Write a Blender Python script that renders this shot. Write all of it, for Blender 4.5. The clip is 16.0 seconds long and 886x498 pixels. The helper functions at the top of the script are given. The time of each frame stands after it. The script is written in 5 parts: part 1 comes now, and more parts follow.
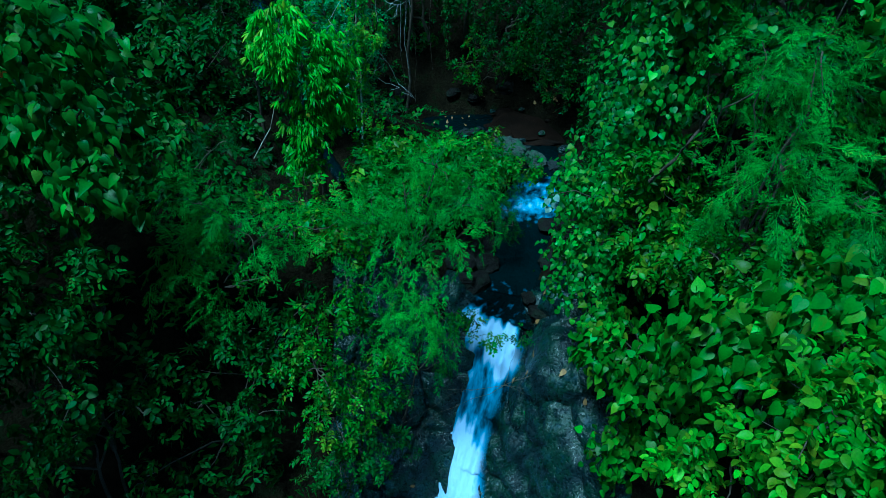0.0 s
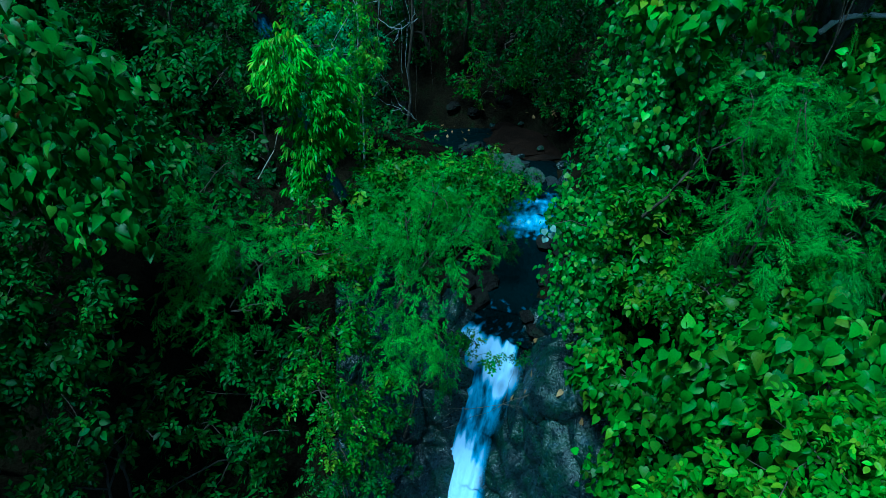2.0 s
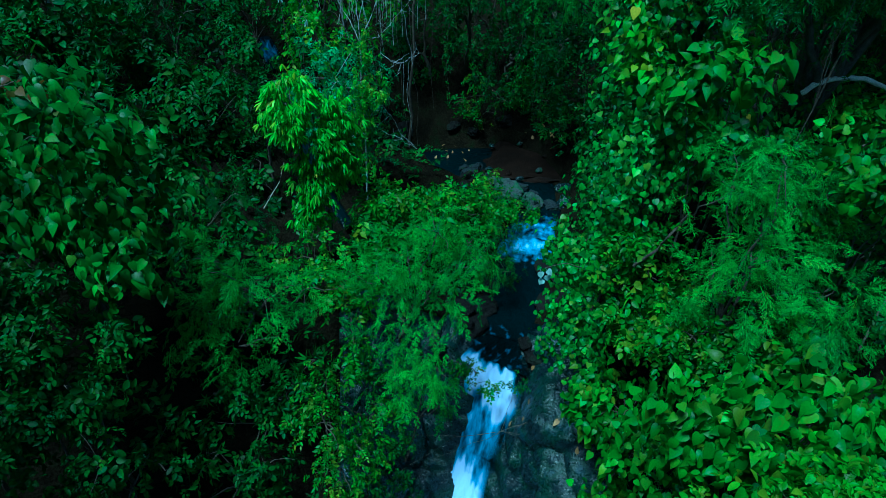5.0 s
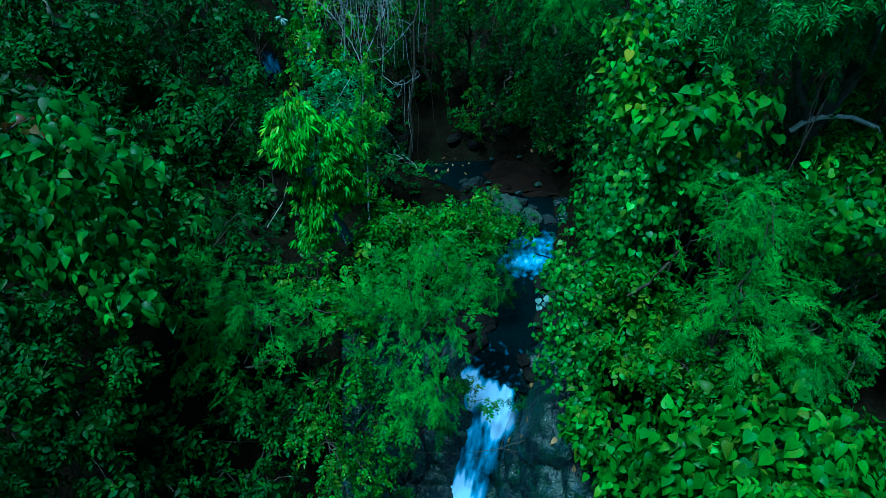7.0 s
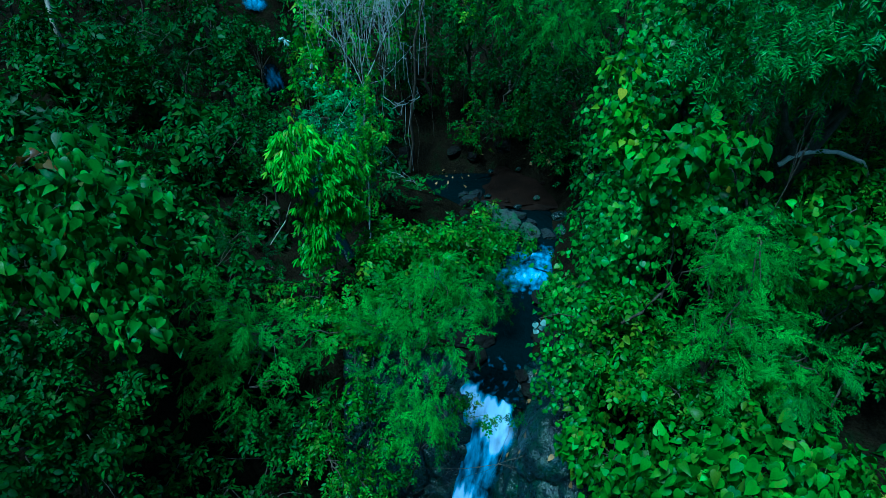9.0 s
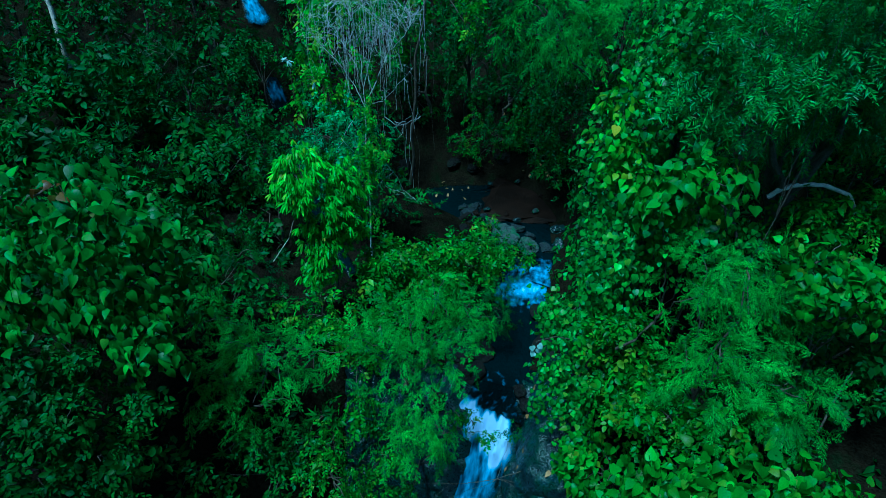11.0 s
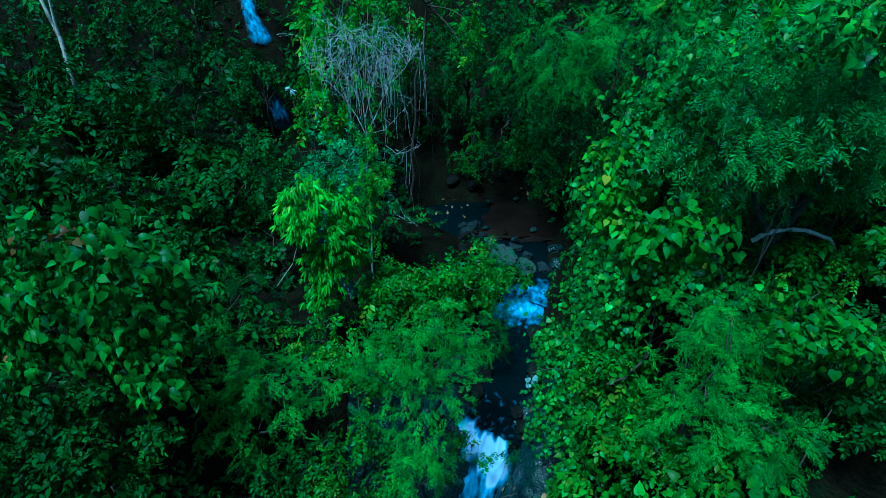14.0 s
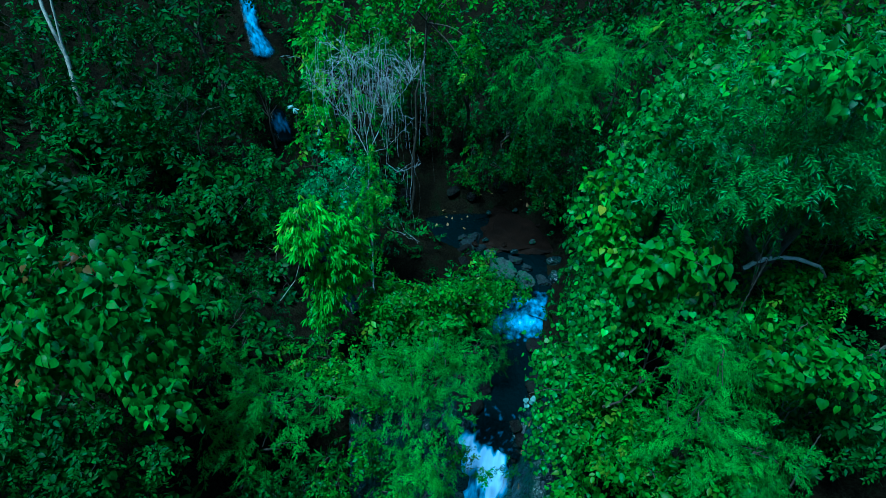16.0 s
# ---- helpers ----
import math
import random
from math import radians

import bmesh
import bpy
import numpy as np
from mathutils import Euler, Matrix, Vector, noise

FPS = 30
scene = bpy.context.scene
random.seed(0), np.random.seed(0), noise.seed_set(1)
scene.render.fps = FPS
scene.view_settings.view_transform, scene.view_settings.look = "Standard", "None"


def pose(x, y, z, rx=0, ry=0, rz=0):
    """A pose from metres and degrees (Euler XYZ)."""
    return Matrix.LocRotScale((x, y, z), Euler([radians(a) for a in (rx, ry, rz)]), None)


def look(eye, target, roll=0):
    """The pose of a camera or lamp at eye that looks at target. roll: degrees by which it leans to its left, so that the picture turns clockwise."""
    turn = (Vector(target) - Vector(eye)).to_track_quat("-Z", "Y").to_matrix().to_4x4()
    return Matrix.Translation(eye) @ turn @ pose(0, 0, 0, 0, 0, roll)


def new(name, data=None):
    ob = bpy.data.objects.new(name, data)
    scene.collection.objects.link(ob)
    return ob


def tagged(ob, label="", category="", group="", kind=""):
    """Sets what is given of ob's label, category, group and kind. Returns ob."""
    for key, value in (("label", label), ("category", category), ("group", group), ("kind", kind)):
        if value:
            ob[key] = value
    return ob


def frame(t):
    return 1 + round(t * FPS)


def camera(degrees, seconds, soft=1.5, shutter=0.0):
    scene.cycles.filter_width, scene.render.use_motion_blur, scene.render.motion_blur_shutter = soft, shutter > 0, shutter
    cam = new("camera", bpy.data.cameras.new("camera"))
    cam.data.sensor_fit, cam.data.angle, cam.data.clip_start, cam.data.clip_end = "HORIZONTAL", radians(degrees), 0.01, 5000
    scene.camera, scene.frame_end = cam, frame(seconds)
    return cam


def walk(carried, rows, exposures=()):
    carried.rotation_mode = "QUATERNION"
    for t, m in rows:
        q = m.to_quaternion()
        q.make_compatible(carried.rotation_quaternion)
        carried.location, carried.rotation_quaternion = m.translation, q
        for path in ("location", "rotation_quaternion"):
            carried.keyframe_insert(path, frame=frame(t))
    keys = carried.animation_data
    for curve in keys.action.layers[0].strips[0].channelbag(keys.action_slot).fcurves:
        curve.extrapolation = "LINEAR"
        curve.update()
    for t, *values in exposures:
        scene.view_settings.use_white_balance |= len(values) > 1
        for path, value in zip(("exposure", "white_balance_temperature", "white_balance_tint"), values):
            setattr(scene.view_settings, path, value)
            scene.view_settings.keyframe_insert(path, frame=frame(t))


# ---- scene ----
cam = camera(75.0, 16.0, soft=0.85)
# a drone that climbs straight up, looking 31 degrees down
METRES, EYE, TILT, LEAN, TURN = 4.0, 8.1, -31.0, 0.0, 0.0
AHEAD = 1.5531
ROWS = [
    (0.0, 0.0, 0.0, 0.0, 0.0, -0.0, 0.0),
    (0.5, -0.0, -0.0118, 0.0294, 0.01, -0.0, -0.01),
    (1.0, -0.0001, -0.0233, 0.0581, 0.01, 0.0, -0.02),
    (1.5, -0.0007, -0.0353, 0.0874, -0.0, -0.0, -0.03),
    (2.0, -0.0009, -0.0467, 0.1164, 0.0, 0.01, -0.04),
    (2.5, -0.0012, -0.0584, 0.1462, 0.01, 0.0, -0.05),
    (3.0, -0.0012, -0.0694, 0.1752, 0.02, 0.01, -0.06),
    (3.5, -0.0016, -0.081, 0.2056, 0.01, -0.0, -0.07),
    (4.0, -0.0016, -0.0918, 0.2348, 0.02, -0.0, -0.09),
    (6.5, -0.0036, -0.1473, 0.386, 0.04, -0.04, -0.12),
    (7.0, -0.0031, -0.1584, 0.4146, 0.05, -0.04, -0.13),
    (7.5, -0.0024, -0.1702, 0.4433, 0.05, -0.04, -0.15),
    (8.0, -0.0014, -0.1814, 0.4713, 0.05, -0.05, -0.16),
    (8.5, -0.0018, -0.1933, 0.5007, 0.05, -0.05, -0.17),
    (9.0, -0.0013, -0.2045, 0.5289, 0.06, -0.04, -0.17),
    (11.5, 0.0038, -0.2624, 0.6737, 0.11, -0.08, -0.23),
    (12.0, 0.0055, -0.2737, 0.7014, 0.12, -0.09, -0.22),
    (12.5, 0.006, -0.2857, 0.7303, 0.12, -0.08, -0.24),
    (13.0, 0.0074, -0.2969, 0.7588, 0.14, -0.09, -0.24),
    (13.5, 0.0081, -0.3085, 0.7887, 0.13, -0.1, -0.25),
    (14.0, 0.0088, -0.3194, 0.8175, 0.14, -0.09, -0.24),
    (14.5, 0.0087, -0.3307, 0.8475, 0.14, -0.1, -0.25),
    (15.0, 0.0094, -0.3411, 0.876, 0.15, -0.1, -0.26),
    (15.5, 0.0084, -0.3517, 0.9048, 0.13, -0.09, -0.27),
    (16.0, 0.0081, -0.3613, 0.932, 0.15, -0.09, -0.27),
]
walk(cam, [(t, pose(0, 0, EYE, TILT, LEAN, TURN) @ pose(METRES * x, METRES * AHEAD * y, METRES * z, 90 + pitch, roll, yaw)) for t, x, y, z, yaw, pitch, roll in ROWS],
     [(0.0, 0.05, 3800, -32), (16.0, 0.11, 3500, -32)])

# ---- world, sun, exposure ----
SUN_EL, SUN_AZ = 66.0, 220.0          # a veiled sun high behind the camera
world = bpy.data.worlds.new("sky")
scene.world = world
world.use_nodes = True
wn, wl = world.node_tree.nodes, world.node_tree.links
sky = wn.new("ShaderNodeTexSky")
sky.sky_type = 'NISHITA'
sky.sun_disc = False
sky.sun_elevation = radians(SUN_EL)
sky.sun_rotation = radians(SUN_AZ)
wl.new(sky.outputs[0], wn["Background"].inputs[0])
wn["Background"].inputs[1].default_value = 0.075
sun_data = bpy.data.lights.new("sun", 'SUN')
sun_data.energy, sun_data.angle, sun_data.color = 5.0, radians(16), (1.0, 0.98, 0.94)
sun = new("sun", sun_data)
_az, _el = radians(SUN_AZ), radians(SUN_EL)
sun.matrix_world = look((math.sin(_az) * math.cos(_el) * 60, math.cos(_az) * math.cos(_el) * 60, 60 * math.sin(_el)), (0, 0, 0))


# ---- materials ----
def base_material(name, rough=0.6):
    m = bpy.data.materials.new(name)
    m.use_nodes = True
    nt = m.node_tree
    b = nt.nodes["Principled BSDF"]
    b.inputs["Roughness"].default_value = rough
    if rough > 0.55:
        b.inputs["Specular IOR Level"].default_value = 0.08
    return m, nt, b


def ramp(nt, stops):
    r = nt.nodes.new("ShaderNodeValToRGB")
    e = r.color_ramp.elements
    while len(e) < len(stops):
        e.new(0.5)
    for k, (p, c) in zip(e, stops):
        k.position, k.color = p, (*c, 1)
    return r


def leaf_material(name, dark, mid, light, odd=None, odd_part=0.02, rough=0.42, through_light=0.3, gloss=0.35):
    """Leaf skin: each leaf its own shade, blotches over the crown, some light through the blade."""
    m, nt, b = base_material(name, rough)
    n, l = nt.nodes, nt.links
    geo, info = n.new("ShaderNodeNewGeometry"), n.new("ShaderNodeObjectInfo")
    add, fr = n.new("ShaderNodeMath"), n.new("ShaderNodeMath")
    add.operation, fr.operation = 'ADD', 'FRACT'
    own = n.new("ShaderNodeAttribute")
    own.attribute_name = "shade"
    lone, pick = n.new("ShaderNodeAttribute"), n.new("ShaderNodeMath")
    lone.attribute_name = "lone"
    pick.operation = 'MULTIPLY'
    l.new(lone.outputs["Fac"], pick.inputs[0])
    l.new(info.outputs["Random"], pick.inputs[1])
    l.new(own.outputs["Fac"], add.inputs[0])
    l.new(pick.outputs[0], add.inputs[1])
    l.new(add.outputs[0], fr.inputs[0])
    stops = [(0.0, dark), (0.5, mid), (0.93 - odd_part, light)]
    if odd:
        stops += [(0.992 - odd_part, light), (0.996 - odd_part, odd)]
    r = ramp(nt, stops)
    l.new(fr.outputs[0], r.inputs[0])
    tc, big = n.new("ShaderNodeTexCoord"), n.new("ShaderNodeTexNoise")
    big.inputs["Scale"].default_value, big.inputs["Detail"].default_value = 1.3, 3
    l.new(tc.outputs["Object"], big.inputs["Vector"])
    hue = n.new("ShaderNodeHueSaturation")
    mr = n.new("ShaderNodeMapRange")
    mr.inputs[1].default_value, mr.inputs[2].default_value = 0.3, 0.7
    mr.inputs[3].default_value, mr.inputs[4].default_value = 0.65, 1.35
    l.new(big.outputs[0], mr.inputs[0])
    jit, val = n.new("ShaderNodeMapRange"), n.new("ShaderNodeMath")
    jit.inputs[3].default_value, jit.inputs[4].default_value = 0.62, 1.36
    l.new(geo.outputs["Random Per Island"], jit.inputs[0])
    val.operation = 'MULTIPLY'
    l.new(mr.outputs[0], val.inputs[0])
    l.new(jit.outputs[0], val.inputs[1])
    l.new(val.outputs[0], hue.inputs["Value"])
    # some leaves yellower, some bluer than their neighbours
    turn, patch, both = n.new("ShaderNodeMapRange"), n.new("ShaderNodeTexNoise"), n.new("ShaderNodeMath")
    patch.inputs["Scale"].default_value, patch.inputs["Detail"].default_value = 2.3, 2
    l.new(tc.outputs["Object"], patch.inputs["Vector"])
    both.operation = 'MULTIPLY_ADD'
    l.new(geo.outputs["Random Per Island"], both.inputs[0])
    both.inputs[1].default_value = 0.6
    l.new(patch.outputs[0], both.inputs[2])
    turn.inputs[1].default_value, turn.inputs[2].default_value = 0.35, 1.25
    turn.inputs[3].default_value, turn.inputs[4].default_value = 0.484, 0.546
    l.new(both.outputs[0], turn.inputs[0])
    l.new(turn.outputs[0], hue.inputs["Hue"])
    l.new(r.outputs[0], hue.inputs["Color"])
    colour = hue.outputs[0]
    fine = n.new("ShaderNodeTexNoise")
    fine.inputs["Scale"].default_value, fine.inputs["Detail"].default_value = 45, 3
    l.new(tc.outputs["Object"], fine.inputs["Vector"])
    mot = n.new("ShaderNodeMix")
    mot.data_type, mot.blend_type = 'RGBA', 'MULTIPLY'
    mot.inputs[0].default_value = 0.5
    fr2 = ramp(nt, [(0.3, (0.55, 0.6, 0.5)), (0.65, (1.15, 1.15, 1.0))])
    l.new(fine.outputs[0], fr2.inputs[0])
    l.new(colour, mot.inputs[6])
    l.new(fr2.outputs[0], mot.inputs[7])
    colour = mot.outputs[2]
    l.new(colour, b.inputs["Base Color"])
    bump = n.new("ShaderNodeBump")
    b.inputs["Specular IOR Level"].default_value = gloss
    bump.inputs["Strength"].default_value, bump.inputs["Distance"].default_value = 0.35, 0.01
    l.new(fine.outputs[0], bump.inputs["Height"])
    l.new(bump.outputs[0], b.inputs["Normal"])
    tr, mix = n.new("ShaderNodeBsdfTranslucent"), n.new("ShaderNodeMixShader")
    l.new(colour, tr.inputs["Color"])
    mix.inputs[0].default_value = through_light
    l.new(b.outputs[0], mix.inputs[1])
    l.new(tr.outputs[0], mix.inputs[2])
    l.new(mix.outputs[0], n["Material Output"].inputs[0])
    return m


def rough_material(name, stops, scale, rough=0.8, bump_size=0.05, strength=0.8, gloss_spots=False, metal=0.0):
    """Earth, stone or bark: two scales of noise in colour and relief."""
    m, nt, b = base_material(name, rough)
    n, l = nt.nodes, nt.links
    tc, a, f = n.new("ShaderNodeTexCoord"), n.new("ShaderNodeTexNoise"), n.new("ShaderNodeTexNoise")
    a.inputs["Scale"].default_value, a.inputs["Detail"].default_value = scale, 8
    a.inputs["Roughness"].default_value = 0.65
    f.inputs["Scale"].default_value, f.inputs["Detail"].default_value = scale * 9, 5
    for k in (a, f):
        l.new(tc.outputs["Object"], k.inputs["Vector"])
    r = ramp(nt, stops)
    l.new(a.outputs[0], r.inputs[0])
    mix = n.new("ShaderNodeMix")
    mix.data_type, mix.blend_type = 'RGBA', 'MULTIPLY'
    mix.inputs[0].default_value = 0.8
    r2 = ramp(nt, [(0.3, (0.45, 0.45, 0.45)), (0.7, (1.25, 1.25, 1.25))])
    l.new(f.outputs[0], r2.inputs[0])
    l.new(r.outputs[0], mix.inputs[6])
    l.new(r2.outputs[0], mix.inputs[7])
    l.new(mix.outputs[2], b.inputs["Base Color"])
    bump, s = n.new("ShaderNodeBump"), n.new("ShaderNodeMath")
    s.operation = 'ADD'
    l.new(a.outputs[0], s.inputs[0])
    l.new(f.outputs[0], s.inputs[1])
    l.new(s.outputs[0], bump.inputs["Height"])
    bump.inputs["Strength"].default_value, bump.inputs["Distance"].default_value = strength, bump_size
    l.new(bump.outputs[0], b.inputs["Normal"])
    if gloss_spots:
        g = n.new("ShaderNodeMapRange")
        g.inputs[1].default_value, g.inputs[2].default_value = 0.35, 0.65
        g.inputs[3].default_value, g.inputs[4].default_value = 0.18, 0.55
        b.inputs["Specular IOR Level"].default_value = 0.45
        l.new(f.outputs[0], g.inputs[0])
        l.new(g.outputs[0], b.inputs["Roughness"])
    return m


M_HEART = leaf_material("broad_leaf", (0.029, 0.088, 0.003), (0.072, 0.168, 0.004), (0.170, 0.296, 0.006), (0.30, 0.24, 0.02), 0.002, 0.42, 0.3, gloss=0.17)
# Copy of broad_leaf with the left bank's shade put into its greens.
M_HEART_SHADED = leaf_material("broad_leaf_shade", (0.018, 0.062, 0.004), (0.050, 0.126, 0.007), (0.121, 0.222, 0.010), (0.26, 0.08, 0.015), 0.012, 0.40, 0.26, gloss=0.14)
M_VINE = leaf_material("vine_leaf", (0.030, 0.100, 0.009), (0.071, 0.195, 0.013), (0.206, 0.370, 0.016), (0.45, 0.34, 0.02), 0.002, 0.40, 0.28, gloss=0.22)
M_FEATHER = leaf_material("feather_leaf", (0.045, 0.145, 0.011), (0.121, 0.311, 0.016), (0.293, 0.525, 0.022), None, 0.0, 0.5, 0.35, gloss=0.16)
M_SMALL = leaf_material("small_leaf", (0.026, 0.080, 0.003), (0.070, 0.161, 0.003), (0.191, 0.292, 0.004), (0.25, 0.20, 0.02), 0.008, 0.42, 0.28, gloss=0.16)
M_BRIGHT = leaf_material("bright_leaf", (0.054, 0.143, 0.002), (0.124, 0.257, 0.003), (0.272, 0.401, 0.003), (0.40, 0.30, 0.02), 0.008, 0.42, 0.32, gloss=0.13)
M_LANCE = leaf_material("lance_leaf", (0.058, 0.200, 0.002), (0.129, 0.336, 0.004), (0.258, 0.478, 0.005), (0.38, 0.34, 0.02), 0.02, 0.4, 0.3, gloss=0.16)
M_YELLOW = leaf_material("yellow_leaf", (0.112, 0.315, 0.004), (0.224, 0.462, 0.005), (0.414, 0.567, 0.006), (0.60, 0.46, 0.02), 0.04, 0.4, 0.35, gloss=0.20)
M_PINNATE = leaf_material("pinnate_leaf", (0.024, 0.091, 0.010), (0.060, 0.181, 0.017), (0.153, 0.325, 0.027), None, 0.0, 0.40, 0.30, gloss=0.26)
# Shade on the left bank, slopes and understorey is put into these darker greens.
M_DARK = leaf_material("shade_darkened_leaf", (0.015, 0.043, 0.004), (0.033, 0.082, 0.006), (0.077, 0.149, 0.009), None, 0.0, 0.5, 0.22, gloss=0.12)
M_HILL_SHADED = leaf_material("shade_darkened_hill_leaf", (0.009, 0.032, 0.003), (0.023, 0.063, 0.005), (0.061, 0.126, 0.007), None, 0.0, 0.5, 0.2, gloss=0.12)
M_BLUE_GREEN = leaf_material("blue_green_leaf", (0.030, 0.130, 0.034), (0.066, 0.250, 0.060), (0.140, 0.400, 0.090), None, 0.0, 0.5, 0.35, gloss=0.25)
M_RED = leaf_material("red_leaf", (0.050, 0.060, 0.006), (0.110, 0.055, 0.010), (0.170, 0.060, 0.012), None, 0.0, 0.4, 0.3, gloss=0.25)
M_FALLEN = leaf_material("fallen_leaf", (0.25, 0.12, 0.05), (0.38, 0.22, 0.10), (0.55, 0.42, 0.30), (0.8, 0.75, 0.65), 0.1, 0.6, 0.1)
M_PALE = leaf_material("pale_leaf", (0.30, 0.42, 0.38), (0.42, 0.54, 0.50), (0.55, 0.66, 0.62), None, 0.0, 0.35, 0.2)
# Soil colour taken nearly black so gaps under the leaves show as shade.
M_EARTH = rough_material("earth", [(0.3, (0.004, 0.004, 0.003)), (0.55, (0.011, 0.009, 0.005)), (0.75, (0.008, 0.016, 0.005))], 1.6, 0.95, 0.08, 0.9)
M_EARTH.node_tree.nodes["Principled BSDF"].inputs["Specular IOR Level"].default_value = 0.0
# Bluish pale stops put the sky's sheen into the wet rock's colour.
M_ROCK = rough_material("wet_rock", [(0.25, (0.003, 0.006, 0.007)), (0.44, (0.008, 0.016, 0.019)), (0.56, (0.010, 0.026, 0.014)), (0.66, (0.014, 0.031, 0.040)), (0.80, (0.026, 0.052, 0.068))], 2.2, 0.24, 0.05, 0.7, True)
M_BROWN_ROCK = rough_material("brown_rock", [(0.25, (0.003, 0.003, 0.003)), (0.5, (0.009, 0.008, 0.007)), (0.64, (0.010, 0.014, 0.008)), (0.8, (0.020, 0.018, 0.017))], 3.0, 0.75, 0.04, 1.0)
M_GREY_STONE = rough_material("grey_stone", [(0.25, (0.008, 0.011, 0.012)), (0.52, (0.022, 0.027, 0.029)), (0.64, (0.020, 0.034, 0.018)), (0.8, (0.050, 0.056, 0.058))], 3.5, 0.7, 0.04, 1.0)
M_STONE = rough_material("pale_stone", [(0.25, (0.014, 0.020, 0.018)), (0.45, (0.050, 0.062, 0.055)), (0.56, (0.032, 0.072, 0.028)), (0.72, (0.12, 0.135, 0.12))], 3.0, 0.7, 0.04, 1.0)
# Silt brown taken almost to black to carry the ravine head's shade.
M_BROWN = rough_material("brown_silt_shaded", [(0.25, (0.004, 0.0024, 0.0014)), (0.55, (0.010, 0.0050, 0.0026)), (0.75, (0.019, 0.010, 0.006))], 2.0, 0.7, 0.03, 0.7)
M_BARK = rough_material("bark", [(0.3, (0.05, 0.04, 0.03)), (0.6, (0.12, 0.10, 0.075)), (0.8, (0.20, 0.18, 0.14))], 9.0, 0.8, 0.02, 0.9)
M_GREY_BRANCH = rough_material("grey_branch", [(0.3, (0.34, 0.34, 0.33)), (0.6, (0.56, 0.56, 0.55)), (0.8, (0.72, 0.72, 0.71))], 9.0, 0.75, 0.01, 0.7)
M_PALE_BARK = rough_material("pale_bark", [(0.3, (0.50, 0.43, 0.34)), (0.6, (0.72, 0.64, 0.53)), (0.8, (0.80, 0.74, 0.64))], 9.0, 0.75, 0.01, 0.7)


def water_material(name, deep, foam_colour, rough):
    """Running water: white foam where the mesh carries it, streaked along the flow, else dark and glossy."""
    m, nt, b = base_material(name, rough)
    n, l = nt.nodes, nt.links
    b.inputs["Specular IOR Level"].default_value = 0.08
    at, uv = n.new("ShaderNodeAttribute"), n.new("ShaderNodeUVMap")
    at.attribute_name = "foam"
    mp, st = n.new("ShaderNodeMapping"), n.new("ShaderNodeTexNoise")
    mp.inputs["Scale"].default_value = (2.9, 1.9, 1.0)
    st.inputs["Scale"].default_value, st.inputs["Detail"].default_value = 2.0, 4
    l.new(uv.outputs[0], mp.inputs[0])
    l.new(mp.outputs[0], st.inputs["Vector"])
    s = n.new("ShaderNodeMath")
    s.operation = 'MULTIPLY_ADD'
    l.new(st.outputs[0], s.inputs[0])
    s.inputs[1].default_value = 1.0
    l.new(at.outputs["Fac"], s.inputs[2])
    mr = n.new("ShaderNodeMapRange")
    mr.inputs[1].default_value, mr.inputs[2].default_value = 0.77, 1.38
    l.new(s.outputs[0], mr.inputs[0])
    r = ramp(nt, [(0.0, deep), (0.25, (0.030, 0.085, 0.15)), (0.6, (0.13, 0.29, 0.52)), (1.0, foam_colour)])
    l.new(mr.outputs[0], r.inputs[0])
    l.new(r.outputs[0], b.inputs["Base Color"])
    rr = n.new("ShaderNodeMapRange")
    rr.inputs[3].default_value, rr.inputs[4].default_value = rough, 0.75
    l.new(mr.outputs[0], rr.inputs[0])
    l.new(rr.outputs[0], b.inputs["Roughness"])
    bump = n.new("ShaderNodeBump")
    bump.inputs["Strength"].default_value, bump.inputs["Distance"].default_value = 0.7, 0.09
    l.new(st.outputs[0], bump.inputs["Height"])
    l.new(bump.outputs[0], b.inputs["Normal"])
    # the ribbon thins out and tears at its sides
    ed, sub, er = n.new("ShaderNodeAttribute"), n.new("ShaderNodeMath"), n.new("ShaderNodeMapRange")
    ed.attribute_name = "rim"
    sub.operation = 'MULTIPLY_ADD'
    l.new(st.outputs[0], sub.inputs[0])
    sub.inputs[1].default_value = 1.1
    l.new(ed.outputs["Fac"], sub.inputs[2])
    er.inputs[1].default_value, er.inputs[2].default_value = 0.95, 1.5
    l.new(sub.outputs[0], er.inputs[0])
    clear, mix = n.new("ShaderNodeBsdfTransparent"), n.new("ShaderNodeMixShader")
    l.new(er.outputs[0], mix.inputs[0])
    l.new(b.outputs[0], mix.inputs[1])
    l.new(clear.outputs[0], mix.inputs[2])
    l.new(mix.outputs[0], n["Material Output"].inputs[0])
    return m


M_WATER = water_material("running_water", (0.0012, 0.005, 0.006), (0.47, 0.60, 0.88), 0.28)


# ---- the lie of the land ----
def smooth(a, b, v):
    k = np.clip((v - a) / (b - a), 0, 1)
    return k * k * (3 - 2 * k)


STREAM_Y = (-60, 0, 6.0, 8.2, 8.9, 9.6, 10.2, 10.6, 11.2, 12.3, 13.4, 14.7, 15.6, 16.8, 18.0, 19.5, 22.0, 25.0)
STREAM_Z = (-12, -6.0, -4.6, -3.9, -2.9, -1.75, -0.62, -0.10, 0.0, 0.08, 0.2, 0.4, 0.72, 0.95, 1.08, 1.12, 1.15, 1.2)
STREAM_X = (0, 0, 0.0, 0.04, 0.24, 0.60, 0.90, 1.0, 1.25, 1.75, 2.05, 2.3, 2.45, 3.1, 3.0, 1.8, 0.8, 0.8)
